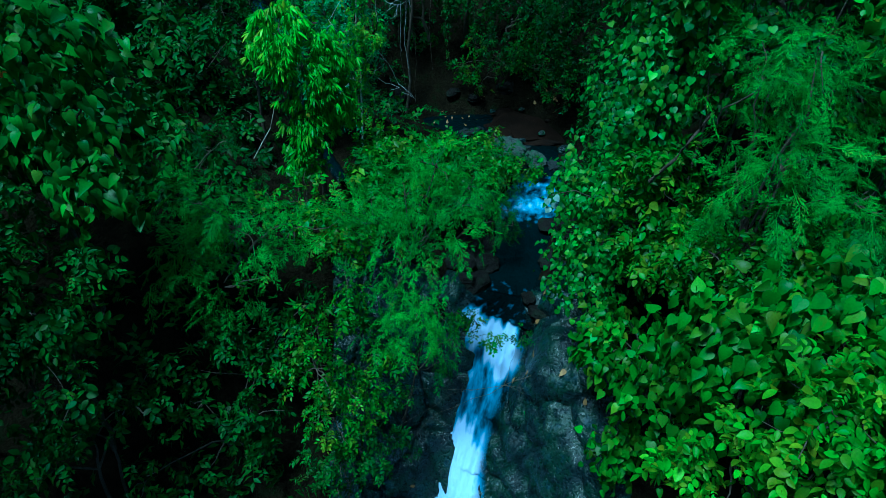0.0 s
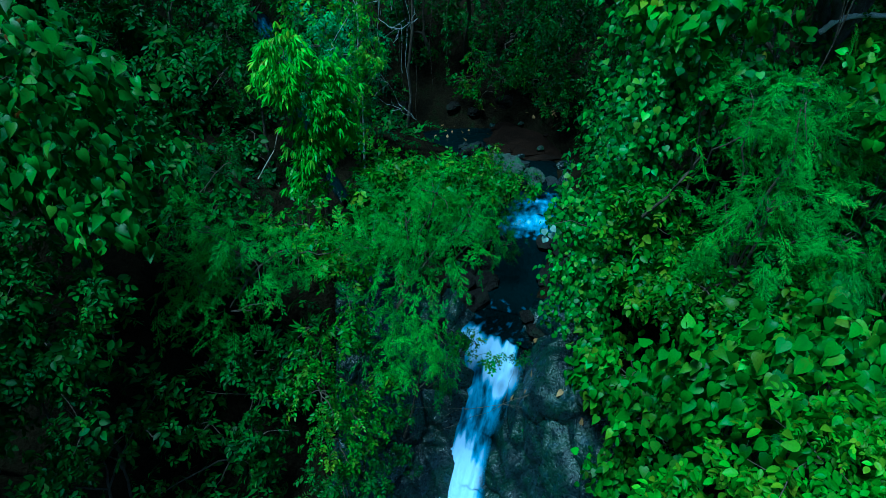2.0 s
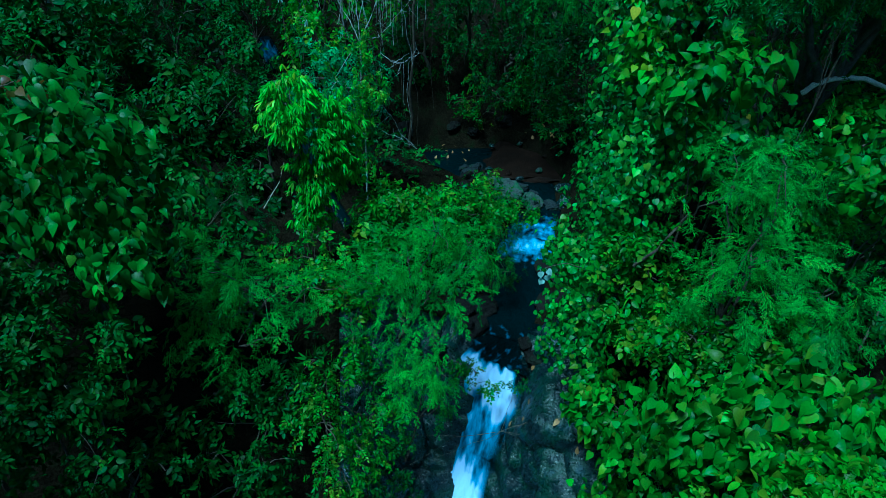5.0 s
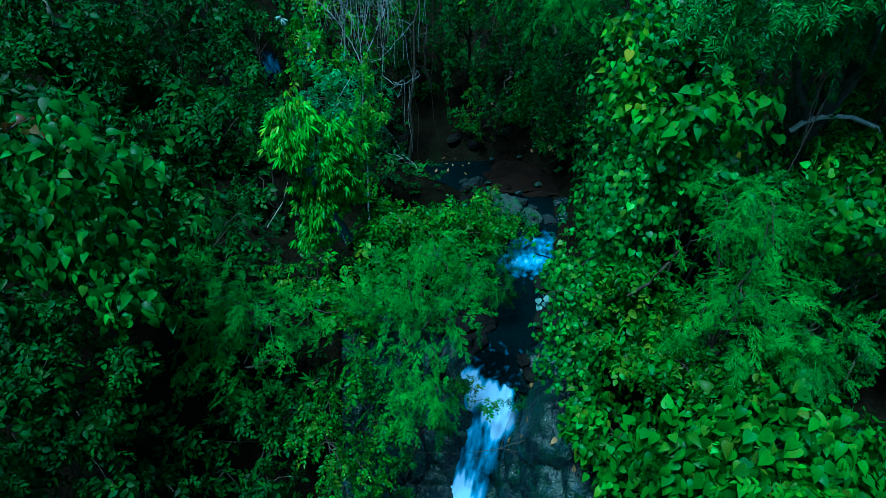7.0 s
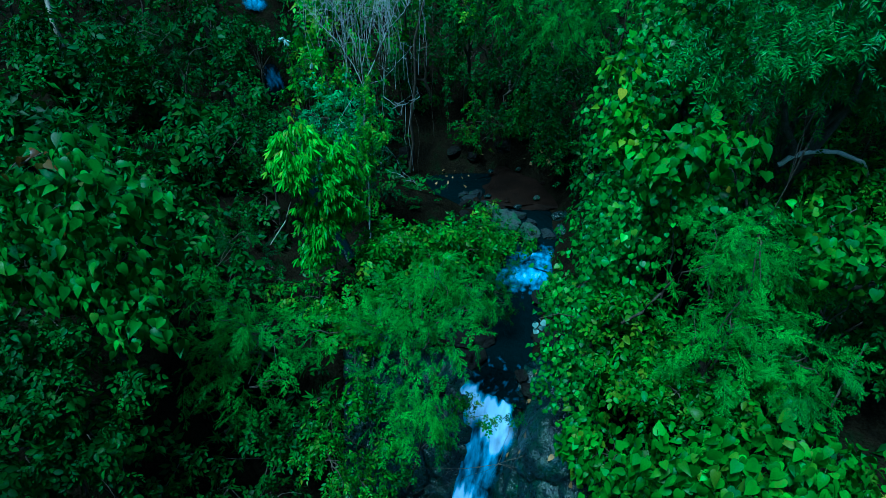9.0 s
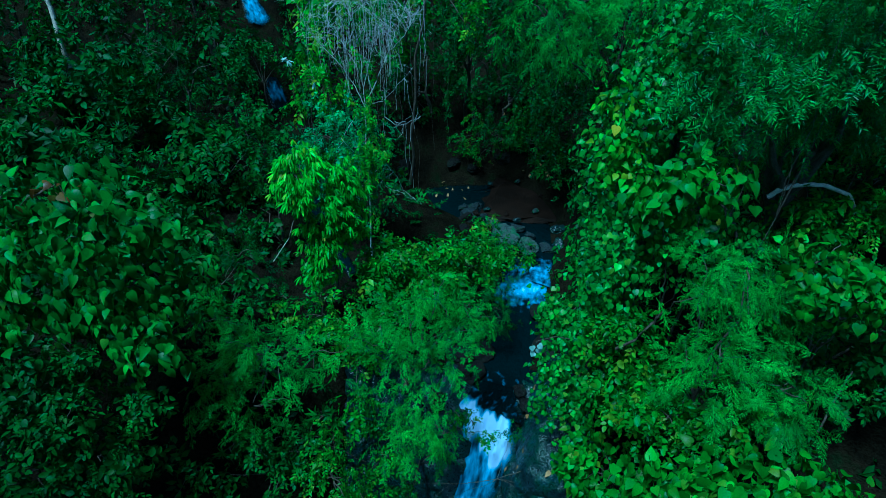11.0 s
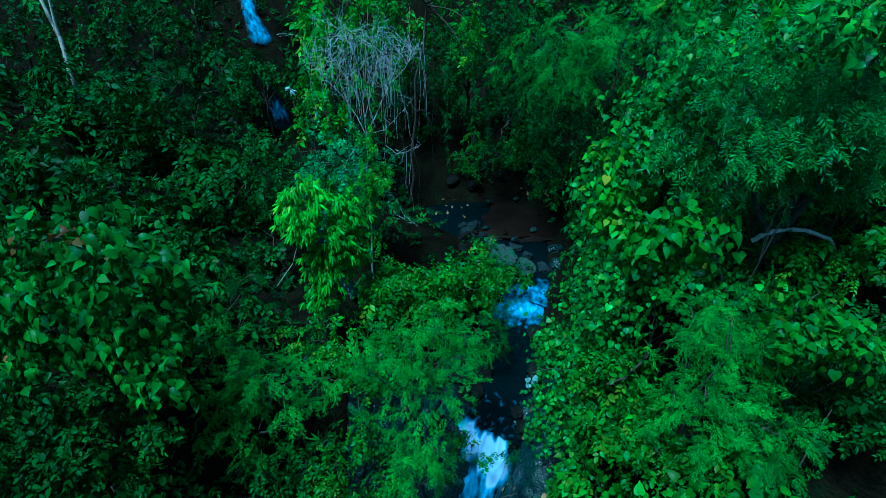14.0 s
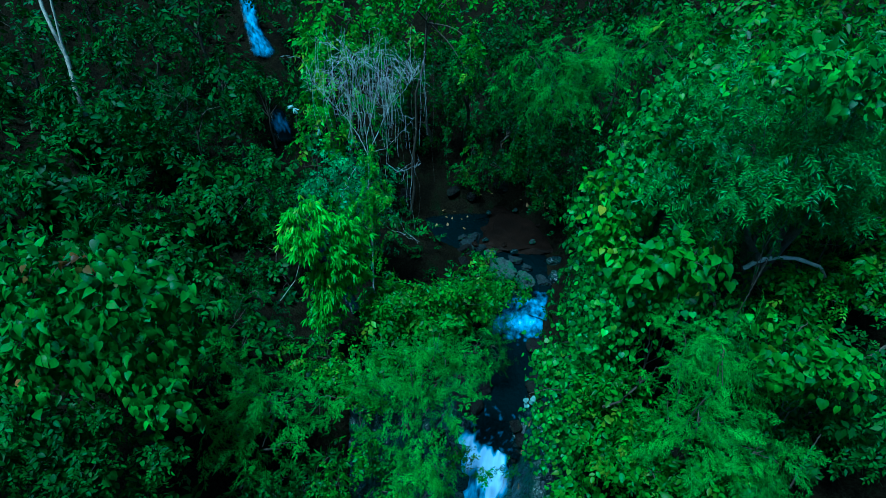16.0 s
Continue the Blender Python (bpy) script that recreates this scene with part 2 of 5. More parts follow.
STREAM_W = (3, 2.5, 1.6, 0.92, 0.74, 0.76, 0.98, 1.02, 0.92, 0.85, 0.9, 1.0, 1.0, 0.8, 1.2, 2.2, 2.2, 1.0)
SIDE_Y = (12.5, 14.0, 16.0, 19.0, 21.0, 22.9, 23.7, 25.15, 25.7, 26.2, 27.3, 34.0)
SIDE_X = (-1.2, -2.6, -3.9, -5.0, -5.8, -6.55, -7.05, -7.5, -7.88, -8.28, -8.68, -12.0)
SIDE_Z = (1.0, 1.7, 2.6, 3.2, 3.7, 4.35, 4.95, 6.65, 7.3, 7.95, 8.85, 13.0)


def wobble(x, y, f):
    return np.sin(x * f + 1.3 * np.sin(y * f * 0.7 + 1)) * np.cos(y * f * 0.9 + 0.8 * np.sin(x * f * 1.1))


def ground_z(x, y):
    x, y = np.asarray(x, float), np.asarray(y, float)
    zs, xs, ws = np.interp(y, STREAM_Y, STREAM_Z), np.interp(y, STREAM_Y, STREAM_X), np.interp(y, STREAM_Y, STREAM_W)
    left, right = np.maximum(xs - ws - x, 0), np.maximum(x - xs - ws, 0)
    gorge = np.exp(-((y - 8.0) / 2.6) ** 2)
    bank = 0.36 * left + 1.05 * right + gorge * (1.6 * smooth(0.0, 1.6, left) + 1.9 * smooth(0, 1.4, right))
    bank = np.where(bank > 12, 12 + 0.35 * (bank - 12), bank)
    back = np.maximum(y - 22.3, 0)
    z = zs + bank + 0.9 * back / (1 + 0.012 * back) + 0.12 * wobble(x, y, 1.7) * np.minimum(left + right, 1)
    # Steep left rim and spur, mostly out of view, added to shade that bank.
    rim = np.maximum(-(9.0 + 0.62 * np.maximum(y - 7, 0)) - x, 0)
    z = np.where(rim > 0, np.maximum(z, np.minimum(z + 2.6 * rim, np.minimum(4 + 3.2 * rim, 17 + 0.2 * rim))), z)
    shade_spur = smooth(5.2, 2.6, y) * np.clip(6.0 * (-6.0 - x), 0, 13.5)
    z = np.maximum(z, np.where(shade_spur > 0, -4 + shade_spur * 1.3, z))
    # the side stream's gully
    gx, gz = np.interp(y, SIDE_Y, SIDE_X), np.interp(y, SIDE_Y, SIDE_Z)
    w = np.exp(-((x - gx) / 0.8) ** 2) * smooth(12.0, 13.5, y) * (1 - smooth(30, 36, y))
    z = z * (1 - w) + np.minimum(z, gz - 0.15) * w
    bed = np.clip(1 - np.abs(x - xs) / ws, 0, 1)
    return z - 0.22 * np.sqrt(bed)


def mesh_from(name, verts, faces, material, smooth_shade=False):
    """A mesh from arrays; all faces with the same number of corners."""
    me = bpy.data.meshes.new(name)
    verts, faces = np.asarray(verts, np.float32), np.asarray(faces, np.int32)
    k = faces.shape[1]
    me.vertices.add(len(verts))
    me.vertices.foreach_set("co", verts.ravel())
    me.loops.add(faces.size)
    me.loops.foreach_set("vertex_index", faces.ravel())
    me.polygons.add(len(faces))
    me.polygons.foreach_set("loop_start", np.arange(0, faces.size, k, dtype=np.int32))
    me.update(calc_edges=True)
    me.validate()
    if smooth_shade:
        me.polygons.foreach_set("use_smooth", np.ones(len(me.polygons), bool))
    me.materials.append(material)
    return me


def grid_faces(nu, nv):
    i = np.arange(nu - 1)[:, None] * nv + np.arange(nv - 1)[None, :]
    return np.stack([i, i + nv, i + nv + 1, i + 1], -1).reshape(-1, 4)


def fractal(p, f, octaves=4):
    """Ridged noise at the points p."""
    return np.array([noise.fractal(Vector(q) * f, 0.9, 2.1, octaves) for q in p])


gx_line = np.concatenate([-6 - np.geomspace(0.3, 260, 26)[::-1], np.arange(-6, 7.01, 0.2), 7 + np.geomspace(0.3, 260, 26)])
gy_line = np.concatenate([5 - np.geomspace(0.3, 260, 26)[::-1], np.arange(5, 26.01, 0.2), 26 + np.geomspace(0.4, 300, 26)])
GX, GY = np.meshgrid(gx_line, gy_line, indexing='ij')
GZ = ground_z(GX, GY)
near_rock = ((GX > -2.3) & (GX < 3.3) & (GY > 6.6) & (GY < 11.9))
GZ = np.where(near_rock, GZ - 0.95, GZ)
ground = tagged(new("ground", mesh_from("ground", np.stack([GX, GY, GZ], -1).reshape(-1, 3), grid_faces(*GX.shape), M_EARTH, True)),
                "damp forest soil on the ravine's slopes, darkened further as shade", "ground", kind="structure")

# the rock step over which the stream falls: faceted blocks with open cracks
rx = np.arange(-2.7, 3.71, 0.045)
fy = np.arange(6.2, 12.4, 0.01)
arc = np.r_[0, np.cumsum(np.hypot(np.diff(fy), np.diff(np.interp(fy, STREAM_Y, STREAM_Z))))]
ry = np.interp(np.arange(0, arc[-1], 0.045), arc, fy)
RX, RY = np.meshgrid(rx, ry, indexing='ij')
RZ = ground_z(RX, RY)
e = 0.06
NX, NY = -(ground_z(RX + e, RY) - ground_z(RX - e, RY)) / (2 * e), -(ground_z(RX, RY + e) - ground_z(RX, RY - e)) / (2 * e)
NL = np.sqrt(NX ** 2 + NY ** 2 + 1)
P = np.stack([RX, RY, RZ], -1).reshape(-1, 3)


def rock_relief(q):
    sway, sway2 = noise.noise(Vector(q) * 1.1), noise.noise(Vector(q) * 1.3 + Vector((5, 2, 1)))
    along, across = 0.87 * q[2] - 0.5 * q[0], 0.5 * q[2] + 0.87 * q[0]
    w = Vector((1.25 * across + 0.35 * sway, 0.5 * q[1], 0.55 * along + 0.4 * sway2))
    big, cell = noise.voronoi(w * 1.0)
    small, _ = noise.voronoi(Vector((q[0] * 2.4 + 0.4 * sway, q[1] * 1.2, q[2] * 1.6 + 0.4 * sway2)))
    facet = noise.noise(cell[0] * 3.7) + 0.7 * (w * 1.0 - cell[0]).dot(Vector((noise.noise(cell[0] * 1.9), noise.noise(cell[0] * 2.3 + Vector((3, 0, 0))), 0.5)))
    crack = min(1.0, (big[1] - big[0]) * 7.0)
    crack2 = min(1.0, (small[1] - small[0]) * 6.0)
    return 0.32 * facet - 0.18 * (1 - crack) - 0.03 * (1 - crack2) + 0.055 * noise.fractal(Vector(q) * 3.2, 0.8, 2.1, 4)


relief = np.array([rock_relief(q) for q in P]).reshape(RX.shape)
xs_, ws_ = np.interp(RY, STREAM_Y, STREAM_X), np.interp(RY, STREAM_Y, STREAM_W)
off_water = smooth(0.5, 1.15, np.abs(RX - xs_) / ws_)
fade = smooth(0, 0.5, RX + 2.7) * smooth(0, 0.5, 3.7 - RX) * smooth(0, 0.4, RY - 6.2) * smooth(0, 0.6, 12.3 - RY)
amount = (relief * (0.2 + 1.0 * off_water) + 0.06) * fade - 0.35 * (1 - fade)
ROCK = np.stack([RX + NX / NL * amount, RY + NY / NL * amount, RZ + amount / NL], -1)
rock_face = tagged(new("rock_face", mesh_from("rock_face", ROCK.reshape(-1, 3), grid_faces(*RX.shape), M_ROCK, True)),
                   "wet dark grey cracked rock step under the waterfall", "rock face", kind="structure")


def on_rock(x, y):
    """The place on the rock face nearest to x, y."""
    i, k = int(np.argmin(np.abs(rx - x))), int(np.argmin(np.abs(ry - y)))
    return ROCK[i, k], np.array([NX[i, k], NY[i, k], 1.0]) / NL[i, k]


# ---- water ----
def water_strip(name, path, foam_at, label, category, lift=0.05, across=26, step=0.05, spread=1.0, seed=0.0, relief=0.05, head=1.2, tail=0.0):
    """A ribbon of running water laid along path rows (x, y, half width); foam_at(s, u) with s along and u across."""
    pts = np.array(path, float)
    d = np.r_[0, np.cumsum(np.hypot(np.diff(pts[:, 0]), np.diff(pts[:, 1])))]
    n_s = int(d[-1] / step) + 2
    s = np.linspace(0, d[-1], n_s)
    cx, cy, w = (np.interp(s, d, pts[:, k]) for k in range(3))
    tx, ty = np.gradient(cx), np.gradient(cy)
    ln = np.hypot(tx, ty)
    nx, ny = -ty / ln, tx / ln
    u = np.linspace(-1, 1, across)
    X, Y = cx[:, None] + nx[:, None] * w[:, None] * u * spread, cy[:, None] + ny[:, None] * w[:, None] * u * spread
    base = ground_z(cx, cy)
    Z = base[:, None] + 0.14 + (lift * smooth(0, 0.25, s / d[-1]))[:, None] - 0.10 * np.abs(u)[None] ** 3
    S, U = np.meshgrid(s / d[-1], u, indexing='ij')
    streak = np.array([noise.fractal(Vector((a * 3.2 + seed, b * 1.1, seed)), 0.9, 2.0, 4) for a, b in zip((U * w[:, None] * 2.2).ravel(), (S * d[-1]).ravel())]).reshape(S.shape)
    foam = foam_at(S, U)
    Z = Z + relief * streak * (0.3 + foam)
    me = mesh_from(name, np.stack([X, Y, Z], -1).reshape(-1, 3), grid_faces(n_s, across), M_WATER, True)
    att = me.attributes.new("foam", 'FLOAT', 'POINT')
    att.data.foreach_set("value", np.clip(foam, 0, 1).astype(np.float32).ravel())
    att = me.attributes.new("rim", 'FLOAT', 'POINT')
    att.data.foreach_set("value", (np.abs(U) ** 2 + head * (1 - smooth(0.0, 0.05, S)) + tail * smooth(0.78, 1.0, S)).astype(np.float32).ravel())
    uv = me.uv_layers.new(name="UVMap")
    idx = np.empty(len(me.loops), np.int32)
    me.loops.foreach_get("vertex_index", idx)
    coords = np.stack([(U * w[:, None]).ravel(), (S * d[-1]).ravel()], -1)[idx]
    uv.data.foreach_set("uv", coords.astype(np.float32).ravel())
    return tagged(new(name, me), label, category, kind="structure")


def bump_at(v, c, w):
    return np.exp(-((v - c) / w) ** 2)


def fall_foam(s, u):
    # white fan at the crest that narrows downwards, blue sheet, white again at the foot
    finger = 0.020 * np.sin(7.3 * u + 1.0) + 0.014 * np.sin(17.0 * u + 2.0) + 0.008 * np.sin(39.0 * u)
    start = 0.205 + 0.075 * u + finger
    crest = smooth(start, start + 0.11, s) * (1 - smooth(0.335, 0.43, s + 0.8 * finger - 0.05 * u))
    taper = np.where(u < 0, 2.8 * np.maximum(s - 0.26, 0), 1.4 * np.maximum(s - 0.34, 0))
    fan = 1 - smooth(0.74 - taper, 1.15 - taper, np.abs(u + 0.04))
    lip = 0.24 * smooth(0.0, 0.12, s) * (1 - smooth(0.26, 0.34, s))
    foot = smooth(0.57, 0.69, s + 1.3 * finger) * (1 - 0.75 * np.abs(u) ** 2.5)
    core = 0.50 + 1.0 * np.exp(-((u - 0.2) / 0.42) ** 2)
    return lip + core * crest * fan + 0.52 * smooth(0.33, 0.43, s) * (1 - 0.45 * np.abs(u) ** 2) + 0.62 * foot


water_strip("waterfall", [(1.42, 11.5, 0.92), (1.26, 11.1, 1.0), (1.0, 10.65, 1.22), (0.92, 10.35, 1.22), (0.86, 10.1, 1.10), (0.70, 9.8, 0.96), (0.52, 9.5, 0.82), (0.36, 9.15, 0.76), (0.20, 8.8, 0.84), (0.05, 8.35, 0.98), (-0.02, 7.9, 1.1)],
            fall_foam, "white foaming waterfall pouring over dark rock", "waterfall", 0.10, 60, 0.02, 1.0, 1.0, 0.08, 0.0)
water_strip("stream", [(0.7, 22.0, 1.7), (0.8, 21.0, 2.2), (1.6, 19.6, 2.3), (2.7, 18.2, 1.4), (3.15, 17.0, 0.8), (2.7, 16.0, 1.0), (2.45, 15.5, 1.1), (2.3, 14.7, 1.1), (2.15, 14.0, 1.0), (2.05, 13.4, 0.95), (1.75, 12.3, 0.88), (1.46, 11.45, 0.86)],
            lambda s, u: 0.36 * smooth(0.50, 0.56, s + 0.02 * u) * (1 - smooth(0.70, 0.77, s - 0.02 * u)) * (1 - 0.4 * u * u) + 0.26 * bump_at(s, 0.575 + 0.03 * u, 0.035) * (1 - 0.6 * (u + 0.2) ** 2) + 0.30 * bump_at(s, 0.675 - 0.03 * u, 0.022) * (1 - 0.5 * (u - 0.3) ** 2) + 0.20 * smooth(0.88, 1.0, s) + 0.06 * bump_at(s, 0.80, 0.06),
            "dark clear stream with pale blue riffles between rocks", "stream", 0.02, 40, 0.05, 1.2, 4.0, 0.03)
water_strip("side_stream", [(-9.0, 28.2, 0.35), (-8.68, 27.3, 0.38), (-8.28, 26.2, 0.36), (-7.88, 25.7, 0.52), (-7.66, 25.3, 0.85), (-7.55, 25.05, 0.8)],
            lambda s, u: 0.52 * smooth(0.0, 0.1, s) * (1 - 0.6 * smooth(0.88, 1.0, s)) * (1 - 0.5 * u * u),
            "narrow side stream falling through the undergrowth", "stream", 0.15, 16, 0.06, 1.0, 9.0, 0.04, 1.2, 1.3)
water_strip("side_stream", [(-7.1, 23.8, 0.3), (-6.9, 23.4, 0.4), (-6.6, 23.0, 0.45), (-6.45, 22.8, 0.4)],
            lambda s, u: 0.54 * bump_at(s, 0.45, 0.3) * (1 - 0.5 * u * u),
            "side stream glinting between dark bushes", "stream", 0.15, 16, 0.06, 1.0, 9.0, 0.04, 1.2, 1.2)
water_strip("side_stream", [(-4.6, 18.0, 0.22), (-3.9, 16.0, 0.22), (-2.6, 14.0, 0.2)],
            lambda s, u: 0.0 * s, "thin trickle of dark water in the gully", "stream", 0.1, 12, 0.08, 1.0, 5.0, 0.03)


# ---- leaves: small templates, tip along +y, face up ----
def heart_leaf(fold=0.22, droop=0.18, wide=1.0, tip=1.0):
    half = [(0.11, -0.10), (0.26, -0.12), (0.39, -0.03), (0.455, 0.14), (0.43, 0.34), (0.33, 0.57), (0.19, 0.80), (0.07, 0.97)]
    rib = [0.0, 0.22, 0.46, 0.72, 0.92, 1.10]
    n = len(rib)
    v = np.array([(0, y, 0) for y in rib] + [(x * wide, y, 0) for x, y in half] + [(-x * wide, y, 0) for x, y in half], float)
    v[:, 1] = np.where(v[:, 1] > 0.3, 0.3 + (v[:, 1] - 0.3) * tip, v[:, 1])
    v[:, 2] = fold * np.abs(v[:, 0]) * (1 - 0.5 * np.abs(v[:, 0])) - droop * v[:, 1] ** 2
    f = [(0, n, n + 1), (0, n + 1, n + 2), (0, n + 2, 1), (1, n + 2, n + 3), (1, n + 3, n + 4), (1, n + 4, 2), (2, n + 4, n + 5), (2, n + 5, 3), (3, n + 5, n + 6), (3, n + 6, 4), (4, n + 6, n + 7), (4, n + 7, 5)]
    k = len(half)
    f += [(a if a < n else a + k, c if c < n else c + k, b if b < n else b + k) for a, b, c in f]
    t = len(v)
    v = np.concatenate([v, np.array([(-0.012, -0.5, 0.02), (0.012, -0.5, 0.02), (0.012, 0.02, 0.0), (-0.012, 0.02, 0.0)])])
    f += [(t, t + 1, t + 2), (t, t + 2, t + 3)]
    return v, np.array(f)


def simple_leaf(width=0.42, fold=0.12, droop=0.12):
    w = width / 2
    v = np.array([(0, 0, 0), (w, 0.42, fold * 0.6), (0, 0.45, 0), (-w, 0.42, fold * 0.6), (0, 1, 0)], float)
    v[:, 2] -= droop * v[:, 1] ** 2
    return v, np.array([(0, 1, 2), (2, 1, 4), (0, 2, 3), (2, 4, 3)])


def oval_leaf(width=0.56, fold=0.12, droop=0.2):
    half = [(0.55, 0.10), (0.95, 0.30), (1.0, 0.48), (0.78, 0.72), (0.35, 0.90)]
    w, n = width / 2, 4
    v = np.array([(0, y, 0) for y in (0.0, 0.35, 0.68, 1.0)] + [(x * w, y, 0) for x, y in half] + [(-x * w, y, 0) for x, y in half], float)
    v[:, 2] = fold * np.abs(v[:, 0]) / w - droop * v[:, 1] ** 2
    f = [(0, 4, 5), (0, 5, 1), (1, 5, 6), (1, 6, 7), (1, 7, 2), (2, 7, 8), (2, 8, 3)]
    f += [(a if a < n else a + 5, c if c < n else c + 5, b if b < n else b + 5) for a, b, c in f]
    return v, np.array(f)


def sliver(width=0.2):
    w = width / 2
    return np.array([(0, 0, 0), (w, 0.4, 0.03), (0, 1, -0.06), (-w, 0.4, 0.03)], float), np.array([(0, 1, 2), (0, 2, 3)])


def joined(pieces):
    vs, fs, k = [], [], 0
    for v, f in pieces:
        vs.append(v)
        fs.append(f + k)
        k += len(v)
    return np.concatenate(vs), np.concatenate(fs)


def turned(v, scale, yaw=0.0, pitch=0.0, roll=0.0, at=(0, 0, 0)):
    m = np.array(Euler((pitch, roll, yaw), 'YXZ').to_matrix())
    return (v * scale) @ m.T + np.array(at)


def twig(points, r):
    """A three-sided twig along points, as triangles."""
    p = np.array(points, float)
    ring = np.array([(math.cos(a), 0, math.sin(a)) for a in (0.5, 2.6, 4.7)])
    v = np.concatenate([q + ring * r * (1 - 0.7 * i / max(1, len(p) - 1)) for i, q in enumerate(p)])
    f = []
    for i in range(len(p) - 1):
        for k in range(3):
            a, b = i * 3 + k, i * 3 + (k + 1) % 3
            f += [(a, b, b + 3), (a, b + 3, a + 3)]
    return v, np.array(f)


def sprig(rng, leaves, leaf, size, length=1.0, droop=0.35, paired=False):
    """A twig with leaves on both sides; unit length along +y."""
    ps = [(0, t * length, -droop * t * t) for t in (0, 1)]
    out = [twig(ps, 0.010)]
    lv, lf = leaf
    for i in range(leaves):
        t = 0.15 + 0.85 * i / (leaves - 1)
        side = 1 if i % 2 else -1
        yaw = -side * radians(rng.uniform(35, 75)) * (1.05 - 0.75 * (i == leaves - 1))
        out.append((turned(lv, size * rng.uniform(0.75, 1.15), yaw, radians(rng.uniform(-35, 15)), radians(rng.uniform(-30, 30)), (0, t * length, -droop * t * t)), lf))
    return joined(out)


def frond(rng, pairs=10, width=0.16, reach=0.42, droop=0.45, lean=55):
    """A feather-shaped leaf; unit length along +y."""
    out = [twig([(0, t, -droop * t * t) for t in (0, 1)], 0.006)]
    lv, lf = sliver(width)
    for i in range(pairs):
        t = 0.08 + 0.9 * (i + 0.5) / pairs
        r = reach * (0.55 + 0.9 * t * (1.15 - t) * 2.0) * (1 - 0.55 * max(0, t - 0.6) / 0.4)
        for side in (-1, 1):
            out.append((turned(lv, r * rng.uniform(0.85, 1.15), -side * radians(lean + rng.uniform(-9, 9)), radians(rng.uniform(-30, 0)), 0, (0, t, -droop * t * t)), lf))
    return joined(out)


def spray(rng, fronds=9, droop=0.5):
    """A drooping branchlet with feather leaves on both sides; unit length along +y."""
    out = [twig([(0, t, -droop * t * t) for t in (0, 0.5, 1)], 0.010)]
    for i in range(fronds):
        t = 0.12 + 0.88 * i / (fronds - 1)
        side = 1 if i % 2 else -1
        v, f = frond(rng, 8, 0.145, 0.36, 0.5, 46)
        size = rng.uniform(0.26, 0.38) * (1.1 - 0.35 * t)
        out.append((turned(v, size, -side * radians(rng.uniform(28, 60)) * (i < fronds - 1), radians(rng.uniform(-28, 18)), radians(rng.uniform(-25, 25)), (0, t, -droop * t * t)), f))
    return joined(out)


def rosette(rng, leaves=9, width=0.22, droop=0.9, splay=(8, 44)):
    """Long narrow leaves round a shoot that looks along +y."""
    out = []
    for i in range(leaves):
        w = width * 0.5
        ts = np.linspace(0, 1, 4)
        rows = []
        for t, k in zip(ts, (0.25, 1.0, 0.8, 0.0)):
            rows.append((w * k, t, -droop * t * t * 0.6))
            rows.append((-w * k, t, -droop * t * t * 0.6))
        v = np.array(rows)
        f = np.array([q for j in range(3) for q in ((2 * j, 2 * j + 1, 2 * j + 3), (2 * j, 2 * j + 3, 2 * j + 2))])
        v = turned(v, rng.uniform(0.8, 1.1), 0, radians(-rng.uniform(*splay)), 0)
        v = v @ np.array(Euler((0, 2 * math.pi * (i + rng.uniform(-0.3, 0.3)) / leaves, 0)).to_matrix()).T
        out.append((v, f))
    return joined(out)


_r = random.Random(5)
